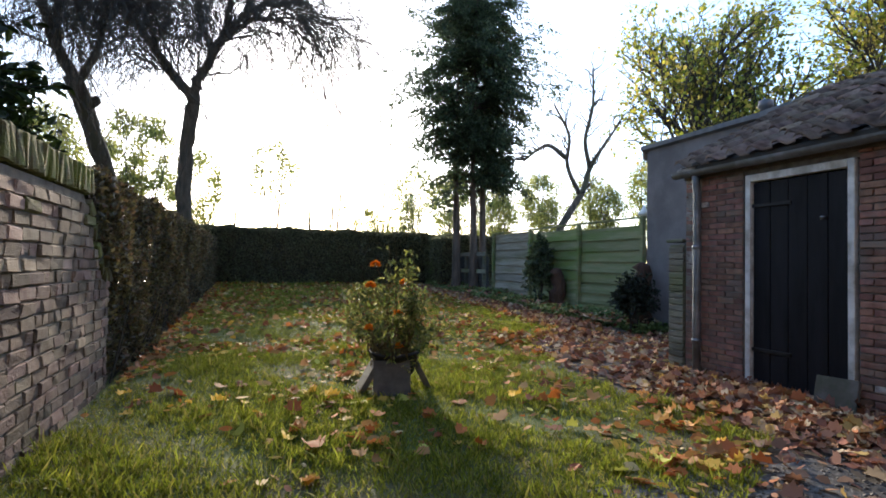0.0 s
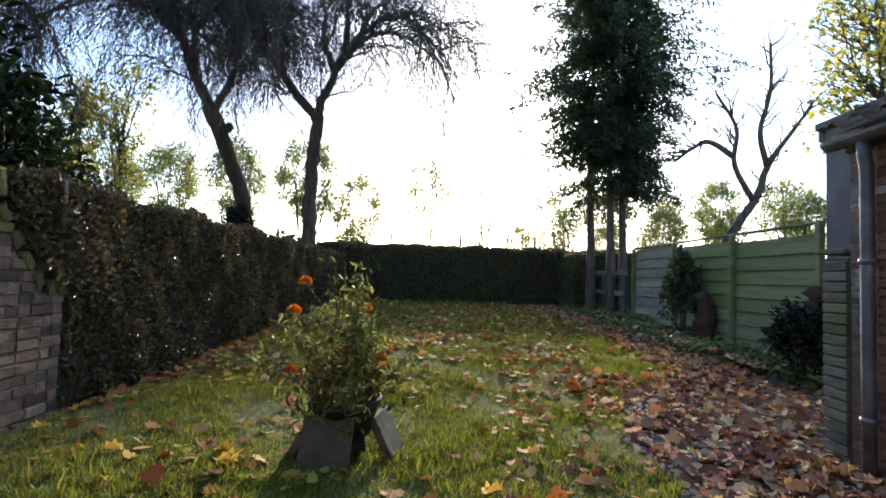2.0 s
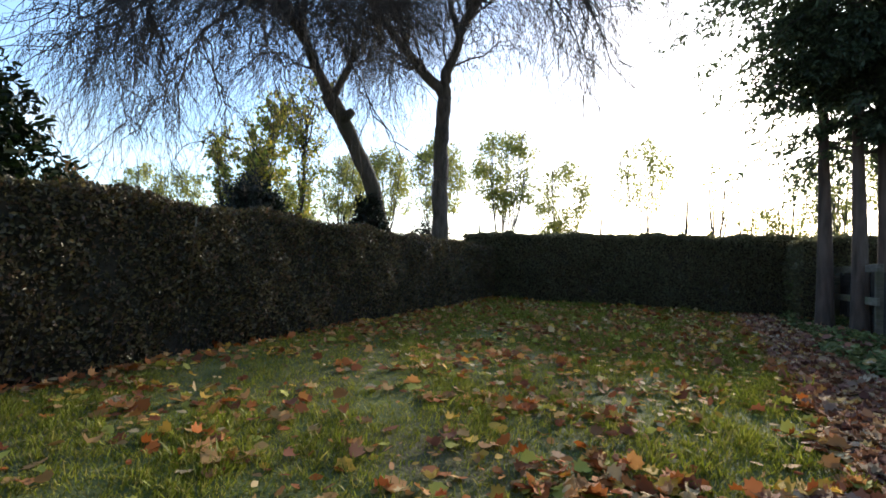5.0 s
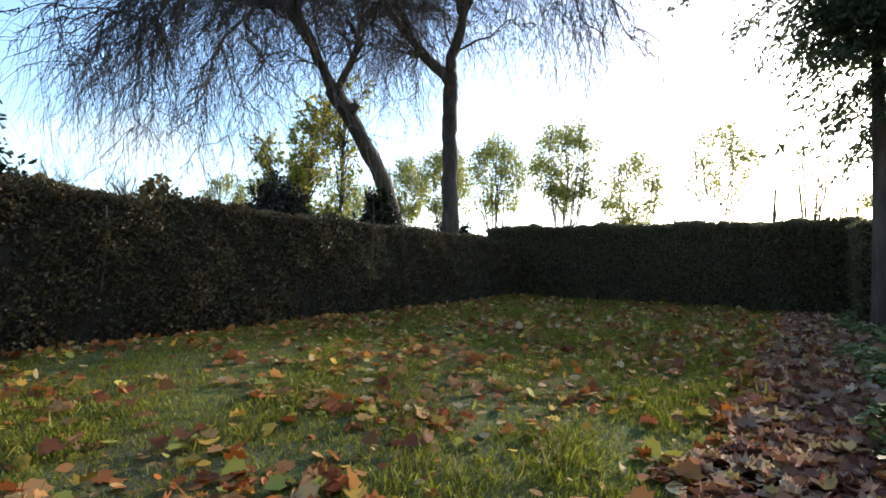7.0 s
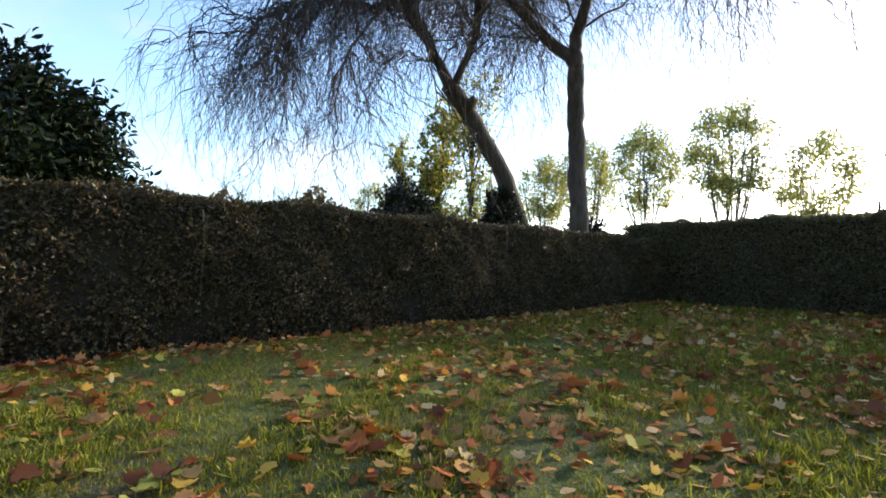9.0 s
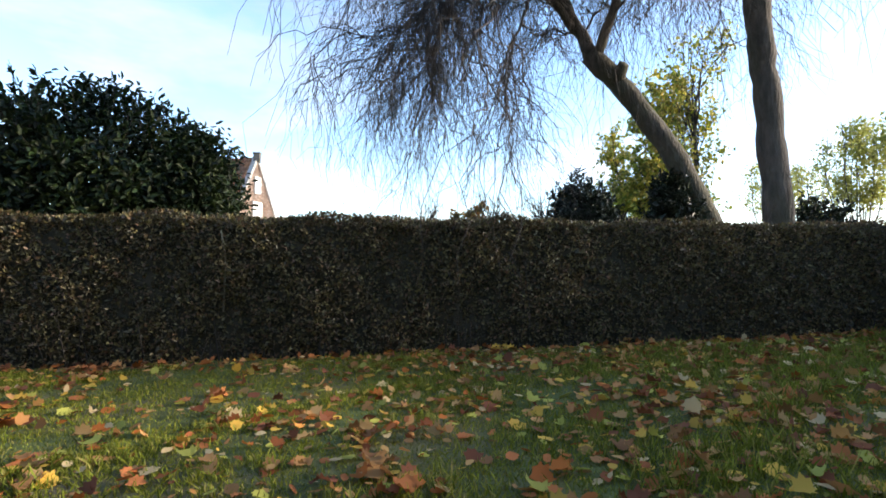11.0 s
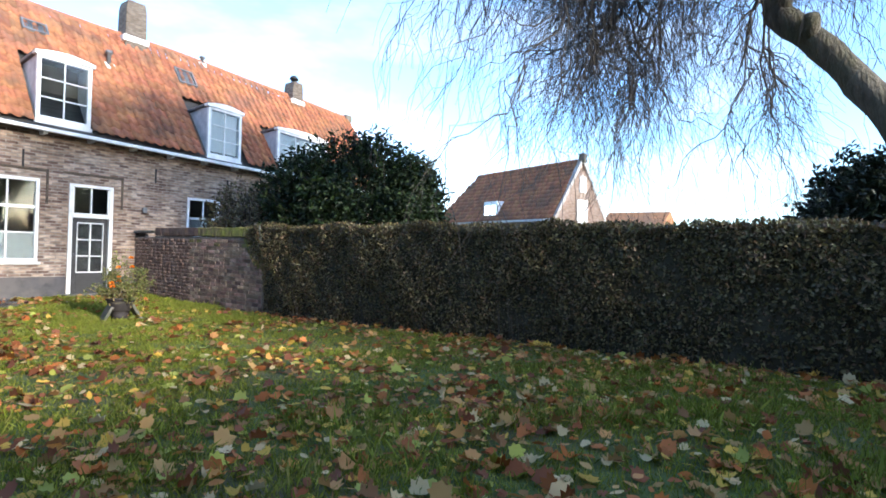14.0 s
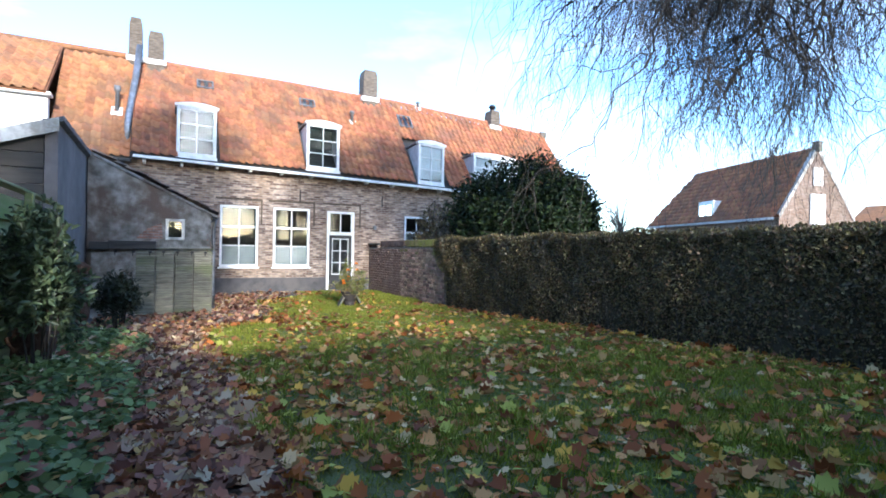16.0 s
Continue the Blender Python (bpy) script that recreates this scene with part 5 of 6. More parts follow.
willow("weeping_tree", [(-2.25, 13.6, 0), (-2.18, 13.5, 2.1), (-2.15, 13.3, 4.0), (-1.95, 13.0, 5.5)], [.26, .21, .19, .18], [
    ([(-1.95, 13.0, 5.45), (-2.7, 12.7, 6.4), (-3.6, 12.3, 7.6), (-4.6, 12.0, 8.8)], .15, .05),
    ([(-1.95, 13.0, 5.4), (-1.75, 12.9, 6.3), (-1.2, 12.6, 7.4), (-.3, 12.4, 8.6)], .16, .06),
    ([(-1.35, 12.7, 7.1), (-.6, 12.5, 7.7), (.4, 12.6, 7.9), (1.4, 12.8, 7.4)], .09, .02),
    ([(-1.5, 12.8, 6.9), (-1.8, 12.9, 8.0), (-1.9, 13.4, 9.2), (-2.2, 13.8, 10.2)], .10, .03),
    ([(-2.9, 12.6, 6.8), (-3.2, 11.6, 7.8), (-3.3, 10.3, 8.4), (-3.3, 8.9, 8.2)], .08, .02),
    ([(-1.2, 12.6, 7.4), (-.9, 11.6, 8.4), (-.6, 10.2, 8.8), (-.4, 9.0, 8.3)], .08, .02),
    ([(-1.2, 12.6, 7.4), (-.2, 12.3, 8.2), (.7, 12.2, 8.0), (1.3, 12.2, 7.2)], .08, .02),
    ([(-3.6, 12.3, 7.6), (-4.2, 13.4, 8.6), (-4.8, 14.6, 8.8), (-5.2, 15.6, 8.3)], .07, .02)],
    "bare weeping tree with forked grey trunk behind the hedge", 21, 110, 860, 6200, 1.85)
willow("weeping_tree", [(-4.0, 14.3, 0), (-4.0, 13.6, 1.9), (-3.97, 12.85, 3.25), (-4.17, 12.1, 4.4), (-4.35, 11.35, 5.3)], [.28, .225, .21, .195, .205], [
    ([(-4.35, 11.38, 5.25), (-4.6, 11.1, 6.2), (-4.9, 10.5, 7.2), (-5.2, 9.4, 8.0)], .15, .05),
    ([(-4.32, 11.42, 5.2), (-4.1, 11.7, 6.0), (-3.9, 11.9, 6.9), (-3.7, 12.2, 8.0)], .11, .04),
    ([(-4.6, 11.1, 6.1), (-5.0, 10.2, 7.0), (-5.0, 9.0, 7.2), (-4.4, 8.4, 6.5)], .11, .02),
    ([(-4.7, 11.2, 5.9), (-4.1, 10.2, 6.8), (-2.9, 9.4, 7.0), (-2.0, 8.8, 6.3)], .09, .02),
    ([(-4.9, 10.5, 7.2), (-6.0, 9.6, 7.9), (-7.0, 9.0, 7.6), (-7.8, 8.3, 6.5)], .08, .02),
    ([(-5.0, 9.8, 7.2), (-5.6, 8.8, 7.8), (-6.0, 8.5, 7.2), (-6.3, 8.0, 6.4)], .07, .02),
    ([(-4.8, 10.8, 6.7), (-6.2, 10.8, 7.6), (-7.8, 10.8, 7.4), (-9.2, 10.6, 6.3)], .08, .02),
    ([(-4.5, 9.6, 7.4), (-3.9, 8.5, 8.0), (-3.2, 8.1, 7.6), (-2.7, 7.7, 6.9)], .06, .02)],
    "bare weeping tree with leaning trunk behind the hedge", 22, 105, 760, 4600, 1.7)

knob = tube_mesh("sawn_limb", [(-4.22, 11.8, 4.72), (-4.06, 11.84, 4.88), (-3.94, 11.86, 4.98)], [.15, .13, .10], M_BARK, 10)
part("sawn_limb", knob, bpy.data.objects["weeping_tree.001"], "sawn-off limb stump")


def broad_tree(name, x, y, h, label, seed, bark, leafmat, n_leaf, lsize, spread=.8, clear=.25, n2=26, n3=140, n4=420, r0=.16, fork=True, vase=False):
    """A tree with a tapered trunk, limbs, branches and a crown of single leaves with gaps."""
    global rng
    rng = np.random.default_rng(seed)
    g = float(gz(x, y))
    t = thing(name, x, y, g, label, "tree", kind="")
    top = .55 if fork else .95
    P = curve_points([(x, y, g - .1), (x + .03 * h * rng.normal() * .5, y, g + h * clear), (x + rng.normal() * .02 * h, y + rng.normal() * .02 * h, g + h * top)], 14)
    part("trunk", tube_mesh("trunk", P, np.linspace(r0, r0 * .4, 14), bark, 9), t)
    if vase:
        A = grow(P[None, :8], n2, .2, .95, h * .45, h * .80, spread, 1.1, .02, .10, 9)
    else:
        A = grow(P[None], n2, clear / top, .98, h * .22, h * .42, spread, .65, .05, .12, 9)
    B = grow(A, n3, .4 if vase else .25, 1.0, h * .10, h * .22, .8, .35, .08, .15, 7)
    C = grow(B, n4, .2, 1.0, h * .05, h * .11, .8, .15, .12, .2, 5)
    V, F = join(tubes(A, taper(n2, 9, r0 * .38, r0 * .08), 5), tubes(B, taper(n3, 7, r0 * .12, r0 * .03), 4), tubes(C, taper(n4, 5, r0 * .045, r0 * .02), 3))
    tagged(part("branchwork", np_mesh("branchwork", V, F, M_TWIG, True), t), kind="stuff")
    if n_leaf:
        src = np.concatenate([C[:, 1:].reshape(-1, 3), B[:, 3:].reshape(-1, 3)])
        Q = src[rng.integers(0, len(src), n_leaf)] + rng.normal(0, h * .012, (n_leaf, 3))
        L = rng.uniform(.7, 1.3, n_leaf) * lsize
        V, F = leaves(Q, sphere_dirs(n_leaf) + np.array([0, 0, -.4]), sphere_dirs(n_leaf) + np.array([0, 0, .5]), L, L * .7, LEAF)
        tagged(part("crown", np_mesh("crown", V, F, leafmat), t), kind="stuff")
    return t


def row_tree(name, x, y, h, w, label, seed, leafmat, n_leaf, lsize, stems=11, clear=.40, n3=260, r0=.10, bushy=0.0):
    """A short bole, stems that fan out and curve upright, and an airy egg-shaped crown of leaf clumps with a rounded top."""
    global rng
    rng = np.random.default_rng(seed)
    g = float(gz(x, y))
    t = thing(name, x, y, g, label, "tree", kind="")
    part("trunk", tube_mesh("trunk", [(x, y, g - .1), (x + .03, y, g + h * .06), (x, y + .02, g + h * .14)], [r0 * 1.6, r0 * 1.25, r0 * 1.1], M_BARK, 9), t)
    c0, cv = h * (.5 + clear / 2), h * (1 - clear) / 2          # middle and half height of the crown
    S = []
    for i in range(stems):
        a = 2 * math.pi * i / stems + rng.uniform(-.3, .3)
        e = w * (rng.uniform(.1, .4) if i % 3 == 0 else rng.uniform(.5, .82))
        top = c0 + cv * math.sqrt(max(.05, 1 - (e / w) ** 2)) * rng.uniform(.72, .95)
        q = curve_points([(x, y, g + h * .10), (x + .42 * e * math.cos(a), y + .42 * e * math.sin(a), g + top * .36), (x + .86 * e * math.cos(a), y + .86 * e * math.sin(a), g + top * .70), (x + e * math.cos(a), y + e * math.sin(a), g + top)], 12)
        q[1:] += np.cumsum(rng.normal(0, .006 * h, (11, 3)), axis=0) * np.array([1, 1, .3])
        S.append(q)
    S = np.array(S)
    B = grow(S, n3, .30 if not bushy else .12, .97, h * .07, h * .15, .75, .45, .05, .15, 7)
    C = grow(B, n3 * 2, .2, 1.0, h * .035, h * .075, .8, .25, .08, .2, 5)
    V, F = join(tubes(S, taper(stems, 12, r0 * .52, r0 * .12), 6), tubes(B, taper(n3, 7, r0 * .11, r0 * .04), 4), tubes(C, taper(n3 * 2, 5, r0 * .05, r0 * .02), 3))
    tagged(part("branchwork", np_mesh("branchwork", V, F, M_BARK, True), t), kind="stuff")
    k = 90
    d = unit(rng.normal(size=(k, 3)))
    rr = rng.uniform(.30, 1.0, k) ** .5 * .88
    cc = np.array([x, y, g + c0]) + d * rr[:, None] * np.array([w, w, cv])
    if bushy:
        low = rng.uniform(size=k) < bushy
        cc[low, 2] = g + h * rng.uniform(.10, .45, int(low.sum()))
    cs = rng.uniform(.14, .30, k) * (w + cv) * .5
    i = rng.integers(0, k, n_leaf)
    Q = cc[i] + unit(rng.normal(size=(n_leaf, 3))) * (cs[i] * rng.uniform(.1, 1.0, n_leaf) ** .5)[:, None]
    u = ((Q - np.array([x, y, g + c0])) / np.array([w, w, cv]))
    Q = Q[(np.linalg.norm(u, axis=1) < 1.03) | (Q[:, 2] < g + c0)]
    L = rng.uniform(.7, 1.3, len(Q)) * lsize
    V, F = leaves(Q, sphere_dirs(len(Q)) + np.array([0, 0, -.4]), sphere_dirs(len(Q)) + np.array([0, 0, .4]), L, L * .8, CARD)
    tagged(part("crown", np_mesh("crown", V, F, leafmat), t), kind="stuff")
    return t


# row of small trees beyond the end hedge
AIRY = "small tree with fanned stems and thin yellow-green crown beyond the hedge"
ra = row_tree("row_tree", -6.5, 31.0, 9.6, 2.3, AIRY, 31, M_GREENTREE, 6500, .15, 12, .40, 220)
rb = row_tree("row_tree", -11.0, 31.0, 9.4, 2.25, AIRY, 32, M_GREENTREE, 6000, .15, 10, .38, 200)
rc = row_tree("row_tree", -3.9, 35.0, 8.7, 2.2, "round bushy tree with thin green leaves down to the hedge", 33, M_GREENTREE, 6500, .16, 15, .26, 170, .08, .45)
rd = row_tree("bare_tree", 4.9, 33.0, 7.9, 1.1, "nearly bare tree with a few leaves beyond the hedge", 34, M_GREENTREE, 260, .16, 6, .30, 70, .13)
re_ = row_tree("row_tree", .9, 35.0, 9.6, 2.3, "thin-leaved small tree with open stems beyond the hedge", 35, M_GREENTREE, 2300, .16, 7, .44, 150, .10)
for src, x, y, s, a in ((rb, -15.3, 31.5, .98, .7), (ra, -19.0, 31.5, .92, 2.6), (rc, -23, 32, .86, 2), (re_, -27, 33, .9, 1.1), (rd, 8.4, 34, .95, 1.4), (rd, 6.6, 36, .8, 2.9), (re_, 10.6, 33, .86, 4.2), (rb, 13.2, 33, .85, 2.2), (rc, 16.0, 32, .85, 4), (ra, 18.6, 29, .8, 5), (rc, 21.5, 27, .88, .4), (rb, 24.5, 25, .88, 3.3), (rc, 27.5, 22, .95, 1.2), (rc, 12.0, 29, .55, .2), (rb, 14.6, 27, .60, 5.5), (rc, 17.2, 25.5, .62, 1.0), (rb, 19.8, 23.5, .64, 2.0), (rc, 22.5, 21.5, .68, 3.1), (ra, 25.5, 18.5, .74, .3), (rd, 2.9, 34.5, .66, .5), (rd, 9.6, 30.5, .75, 3.5), (rc, 7.4, 33.5, .58, 2.2), (rc, 9.2, 31, .62, 5.1)):
    copy_thing(src, Matrix.Translation((x, y, .28)) @ Euler((0, 0, a)).to_matrix().to_4x4() @ Matrix.Scale(s, 4))
for x, y, h in ((3.3, 34.8, 5.6), (-1.6, 35, 4.6), (-9, 33, 4.2)):
    solid("dead_trunk", tube_mesh("dead_trunk", [(x, y, .2), (x + .05, y, h * .6), (x + .1, y + .05, h)], [.12, .09, .05], M_BARK, 8), "bare dead trunk beyond the hedge", "tree trunk")
# yellow-green trees just behind the weeping trees
ya = broad_tree("young_tree", -9.9, 17.0, 6.6, "slender young tree with yellow-green autumn leaves", 41, M_BARK, M_YELLOW, 3400, .12, .38, .12, 26, 150, 420, .10, False)
yb = broad_tree("young_tree", -11.4, 16.6, 5.8, "young tree with yellow-green autumn leaves", 42, M_BARK, M_YELLOW, 5200, .15, .8, .10, 30, 170, 420, .10, False)
copy_thing(ya, Matrix.Translation((-14.0, 18.4, .28)) @ Euler((0, 0, 2)).to_matrix().to_4x4() @ Matrix.Scale(.85, 4))
copy_thing(yb, Matrix.Translation((-13.2, 16.0, .28)) @ Euler((0, 0, 4)).to_matrix().to_4x4() @ Matrix.Scale(.8, 4))
# far trees to the side
la = broad_tree("bare_tree", -36.1, 20.3, 8.6, "wide bare tree far behind the hedge", 51, M_BARK, M_GREENTREE, 0, .3, 1.0, .2, 26, 150, 460, .2)
lb = broad_tree("rusty_tree", -35.5, 21.8, 7.2, "round tree with rust-brown leaves far behind the hedge", 52, M_BARK, M_RUST, 4200, .38, 1.1, .08, 44, 200, 420, .2)
copy_thing(la, Matrix.Translation((-37.6, 16.4, 0.28)) @ Euler((0, 0, 2)).to_matrix().to_4x4())
copy_thing(la, Matrix.Translation((-39.8, 10.9, 0.2)) @ Euler((0, 0, 3)).to_matrix().to_4x4() @ Matrix.Scale(.95, 4))
copy_thing(lb, Matrix.Translation((-39.5, 14.5, 0.28)) @ Euler((0, 0, 1)).to_matrix().to_4x4() @ Matrix.Scale(.92, 4))
copy_thing(rc, Matrix.Translation((-33.1, 26.2, .28)) @ Euler((0, 0, 1)).to_matrix().to_4x4() @ Matrix.Scale(.95, 4))
copy_thing(rc, Matrix.Translation((-31.0, 27.6, .28)) @ Euler((0, 0, 5)).to_matrix().to_4x4() @ Matrix.Scale(.9, 4))
copy_thing(la, Matrix.Translation((-28, -16, 0)) @ Euler((0, 0, 1)).to_matrix().to_4x4() @ Matrix.Scale(.86, 4))
# big yellowing tree and a bare one beyond the garage
bt = broad_tree("autumn_tree", 16.2, 12.4, 13.0, "large tree with thinning yellow-green leaves behind the garage", 61, M_BARK, M_YELLOW, 8500, .16, .95, .22, 40, 320, 1500, .30)
copy_thing(bt, Matrix.Translation((21.5, 8.5, .2)) @ Euler((0, 0, 2.4)).to_matrix().to_4x4() @ Matrix.Scale(1.05, 4))
copy_thing(bt, Matrix.Translation((24.5, 15.5, .2)) @ Euler((0, 0, 4.1)).to_matrix().to_4x4() @ Matrix.Scale(.9, 4))

rng = np.random.default_rng(71)
bare = thing("bare_tree", 9.6, 12.6, .2, "crooked bare tree leaning behind the board fence", "tree")
BP = [curve_points(p, 14) for p in ([(9.4, 12.8, 0), (9.7, 12.7, 2.2), (10.6, 12.6, 3.7), (10.9, 12.6, 4.6), (11.6, 12.6, 5.6), (12.2, 12.6, 6.4)], [(10.5, 12.6, 3.6), (9.9, 12.5, 4.6), (9.9, 12.4, 5.6), (9.3, 12.4, 6.6)], [(10.9, 12.6, 4.6), (10.7, 12.6, 5.6), (11.0, 12.6, 6.8), (11.0, 12.6, 8.2)], [(9.9, 12.5, 4.8), (9.2, 12.5, 5.2), (8.7, 12.5, 5.0), (8.2, 12.5, 4.6)])]
for i, q in enumerate(BP):
    part("trunk" if i == 0 else "limb", tube_mesh("trunk", q, np.linspace(.16 if i == 0 else .09, .035, 14), M_BARK, 9), bare)
B = grow(np.array(BP), 60, .35, 1, .5, 1.5, .9, .2, .1, .3, 7)
C = grow(B, 260, .2, 1, .3, .7, .9, .1, .1, .3, 5)
V, F = join(tubes(B, taper(60, 7, .028, .008), 4), tubes(C, taper(260, 5, .009, .004), 3))
tagged(part("branchwork", np_mesh("branchwork", V, F, M_TWIG, True), bare), kind="stuff")

# conifers at the end of the fence: three trunks under one dark crown
rng = np.random.default_rng(81)
for (x, y, r, hh), (zb, rr, nb, ns) in zip(((6.12, 13.2, .155, 9.6), (6.55, 12.75, .15, 10.8), (6.95, 12.9, .14, 10.2)), ((4.7, 2.25, 150, 22000), (3.5, 2.2, 175, 26000), (3.5, 2.15, 165, 23000))):
    g = float(gz(x, y))
    con = thing("conifer", x, y, g, "tall dark conifer with bare reddish lower trunk", "tree")
    P = curve_points([(x, y, g - .1), (x - .02, y + .02, 2), (x - .08, y + .03, 5), (x - .03, y, hh)], 16)
    part("trunk", tube_mesh("trunk", P, np.r_[r * 1.35, np.linspace(r, .03, 15)], M_CONBARK, 12), con, "straight greyish brown trunk")
    u = rng.uniform(0, 1, nb)
    z0 = zb + (hh - zb) * u
    a = rng.uniform(0, 2 * np.pi, nb)
    ln = rr * np.clip(1.05 - .55 * u ** 2, .2, 1.1) * rng.uniform(.65, 1.15, nb)
    far = (rng.uniform(size=nb) < .30) & (u > .22)                 # longer, flatter boughs that stand out of the outline
    ln *= np.where((u < .35) & (np.sin(a) < .3), .62, 1)
    ln = np.where(far, ln * rng.uniform(1.2, 1.75, nb), ln * rng.uniform(.75, 1.1, nb))
    sag = np.where(far, rng.uniform(.15, .55, nb), rng.uniform(.3, .8, nb))[:, None, None]
    t = np.linspace(0, 1, 7)[None, :, None]
    d = np.c_[np.cos(a), np.sin(a), np.zeros(nb)]
    Q = np.c_[np.full(nb, x), np.full(nb, y), z0][:, None] + ln[:, None, None] * (d[:, None] * t + np.array([0, 0, 1.0]) * (.26 * t - sag * t**2))
    V, F = tubes(Q, taper(nb, 7, .022, .005), 4)
    tagged(part("branchwork", np_mesh("branchwork", V, F, M_TWIG), con), kind="stuff")
    i, k = rng.integers(0, nb, ns), rng.uniform(.25, 1, ns)
    kk = np.minimum((k * 6).astype(int), 5)
    S = Q[i, kk] + (Q[i, kk + 1] - Q[i, kk]) * (k * 6 - kk)[:, None] + rng.normal(0, .10, (ns, 3)) * np.array([1, 1, .8])
    A = unit(d[i] * .6 + rng.normal(0, .5, (ns, 3)) + np.array([0, 0, -.45]))
    L = rng.uniform(.06, .155, ns)
    V, F = leaves(S, A, rng.normal(0, .5, (ns, 3)) + np.array([0, 0, 1.0]), L, L * .42, LEAF)
    tagged(part("crown", np_mesh("crown", V, F, M_CONIFER), con, "dense dark green drooping sprays"), kind="stuff")


# ---- shrubs ----
def shrub(name, x, y, rx, ry, h, label, seed, mat, n, size, stems=14, base=0.0, fill=.75, shape=LEAF):
    """A rounded shrub: stems from the ground and clumps of single leaves with an uneven outline."""
    r = np.random.default_rng(seed)
    g = float(gz(x, y))
    t = thing(name, x, y, g, label, "shrub")
    a, e = r.uniform(0, 2 * np.pi, stems), r.uniform(.2, .95, stems)
    end = np.c_[x + rx * .7 * e * np.cos(a), y + ry * .7 * e * np.sin(a), g + h * (1 - .35 * e**2) * .9]
    tt = np.linspace(0, 1, 6)[None, :, None]
    S = np.c_[x + .15 * rx * np.cos(a), y + .15 * ry * np.sin(a), np.full(stems, g - .05)]
    Q = S[:, None] * (1 - tt) + end[:, None] * tt
    V, F = tubes(Q, taper(stems, 6, .03 * max(rx, .4), .006), 5)
    tagged(part("stemwork", np_mesh("stemwork", V, F, M_TWIG), t), kind="stuff")
    k = 70
    cd = unit(r.normal(size=(k, 3)))
    cd[:, 2] = np.abs(cd[:, 2]) * 1.0 - .25 * (r.uniform(size=k) < .35)
    cr = r.uniform(fill, 1.0, k)
    cc = np.c_[x + rx * .82 * cd[:, 0] * cr, y + ry * .82 * cd[:, 1] * cr, g + base + (h - base) * (.42 + .50 * cd[:, 2] * cr)]
    i = r.integers(0, k, n)
    cs = np.array([rx, ry, h * .5]) * .27
    P = cc[i] + unit(r.normal(size=(n, 3))) * r.uniform(.55, 1.05, n)[:, None] * cs
    P[:, 2] = np.maximum(P[:, 2], g + .02)
    out = unit(P - np.array([x, y, g + h * .4]))
    L = r.uniform(.7, 1.3, n) * size
    V, F = leaves(P, unit(out * .35 + r.normal(0, .6, (n, 3)) + np.array([0, 0, -.1])), unit(out + r.normal(0, .6, (n, 3)) + np.array([0, 0, .3])), L, L * .42, shape)
    m = max(14, n // 150)                           # shoots that stand out of the outline, with leaves along them
    sd = unit(r.normal(size=(m, 3)) * np.array([1, 1, .6]) + np.array([0, 0, .55]))
    s0 = np.array([x, y, g + h * .42]) + sd * np.array([rx, ry, h * .5]) * .78
    sl = r.uniform(.12, .34, m) * (rx + h) * .33
    SQ = s0[:, None] + (sd * sl[:, None])[:, None] * tt + np.array([0, 0, .05]) * tt
    Vs, Fs = tubes(SQ, taper(m, 6, .008, .003), 4)
    tagged(part("shoot_growth", np_mesh("shoot_growth", Vs, Fs, M_TWIG), t), kind="stuff")
    q = np.repeat(np.arange(m), 13)
    w = r.uniform(.15, 1, len(q))[:, None]
    P2 = s0[q] + sd[q] * sl[q][:, None] * w + r.normal(0, .02, (len(q), 3))
    L2 = r.uniform(.8, 1.4, len(q)) * size
    V2, F2 = leaves(P2, unit(sd[q] * .7 + r.normal(0, .6, (len(q), 3))), unit(r.normal(0, .6, (len(q), 3)) + np.array([0, 0, .7])), L2, L2 * .42, shape)
    V, F = join((V, F), (V2, F2))
    tagged(part("foliage", np_mesh("foliage", V, F, mat), t), kind="stuff")
    return t


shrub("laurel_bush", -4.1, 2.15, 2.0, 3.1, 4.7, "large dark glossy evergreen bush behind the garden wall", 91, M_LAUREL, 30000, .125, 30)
shrub("laurel_bush", -3.7, -1.2, 1.5, 2.0, 3.45, "lower leafy green shrub beside the evergreen bush", 92, M_HEDGE, 9000, .10, 18)
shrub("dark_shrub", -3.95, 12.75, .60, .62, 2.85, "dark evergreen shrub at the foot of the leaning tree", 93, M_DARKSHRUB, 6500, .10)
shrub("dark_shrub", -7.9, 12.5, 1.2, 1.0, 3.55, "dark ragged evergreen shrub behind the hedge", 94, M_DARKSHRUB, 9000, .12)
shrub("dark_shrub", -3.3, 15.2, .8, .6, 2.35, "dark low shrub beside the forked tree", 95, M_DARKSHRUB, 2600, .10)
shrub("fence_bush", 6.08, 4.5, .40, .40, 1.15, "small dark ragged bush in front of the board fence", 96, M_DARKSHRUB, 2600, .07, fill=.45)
shrub("ivy_clump", 6.52, 8.5, .36, .46, 1.85, "ivy-covered stump beside the board fence", 97, M_IVYDARK, 4200, .085, 8, .0, .55)
shrub("ivy_clump", 6.15, 15.1, .35, .35, 1.7, "pale leafy climber at the end of the hedge", 98, M_IVY, 1500, .06, 8)
stump = solid("tree_stump", tube_mesh("tree_stump", curve_points([(6.68, 7.9, 0), (6.66, 7.9, .3), (6.70, 7.88, .6), (6.66, 7.92, .88), (6.62, 7.95, 1.02)], 12), [.24, .20, .18, .17, .18, .16, .17, .15, .16, .13, .11, .05], M_STUMP, 12), "rotten red-brown stump beside the ivy clump", "stump")
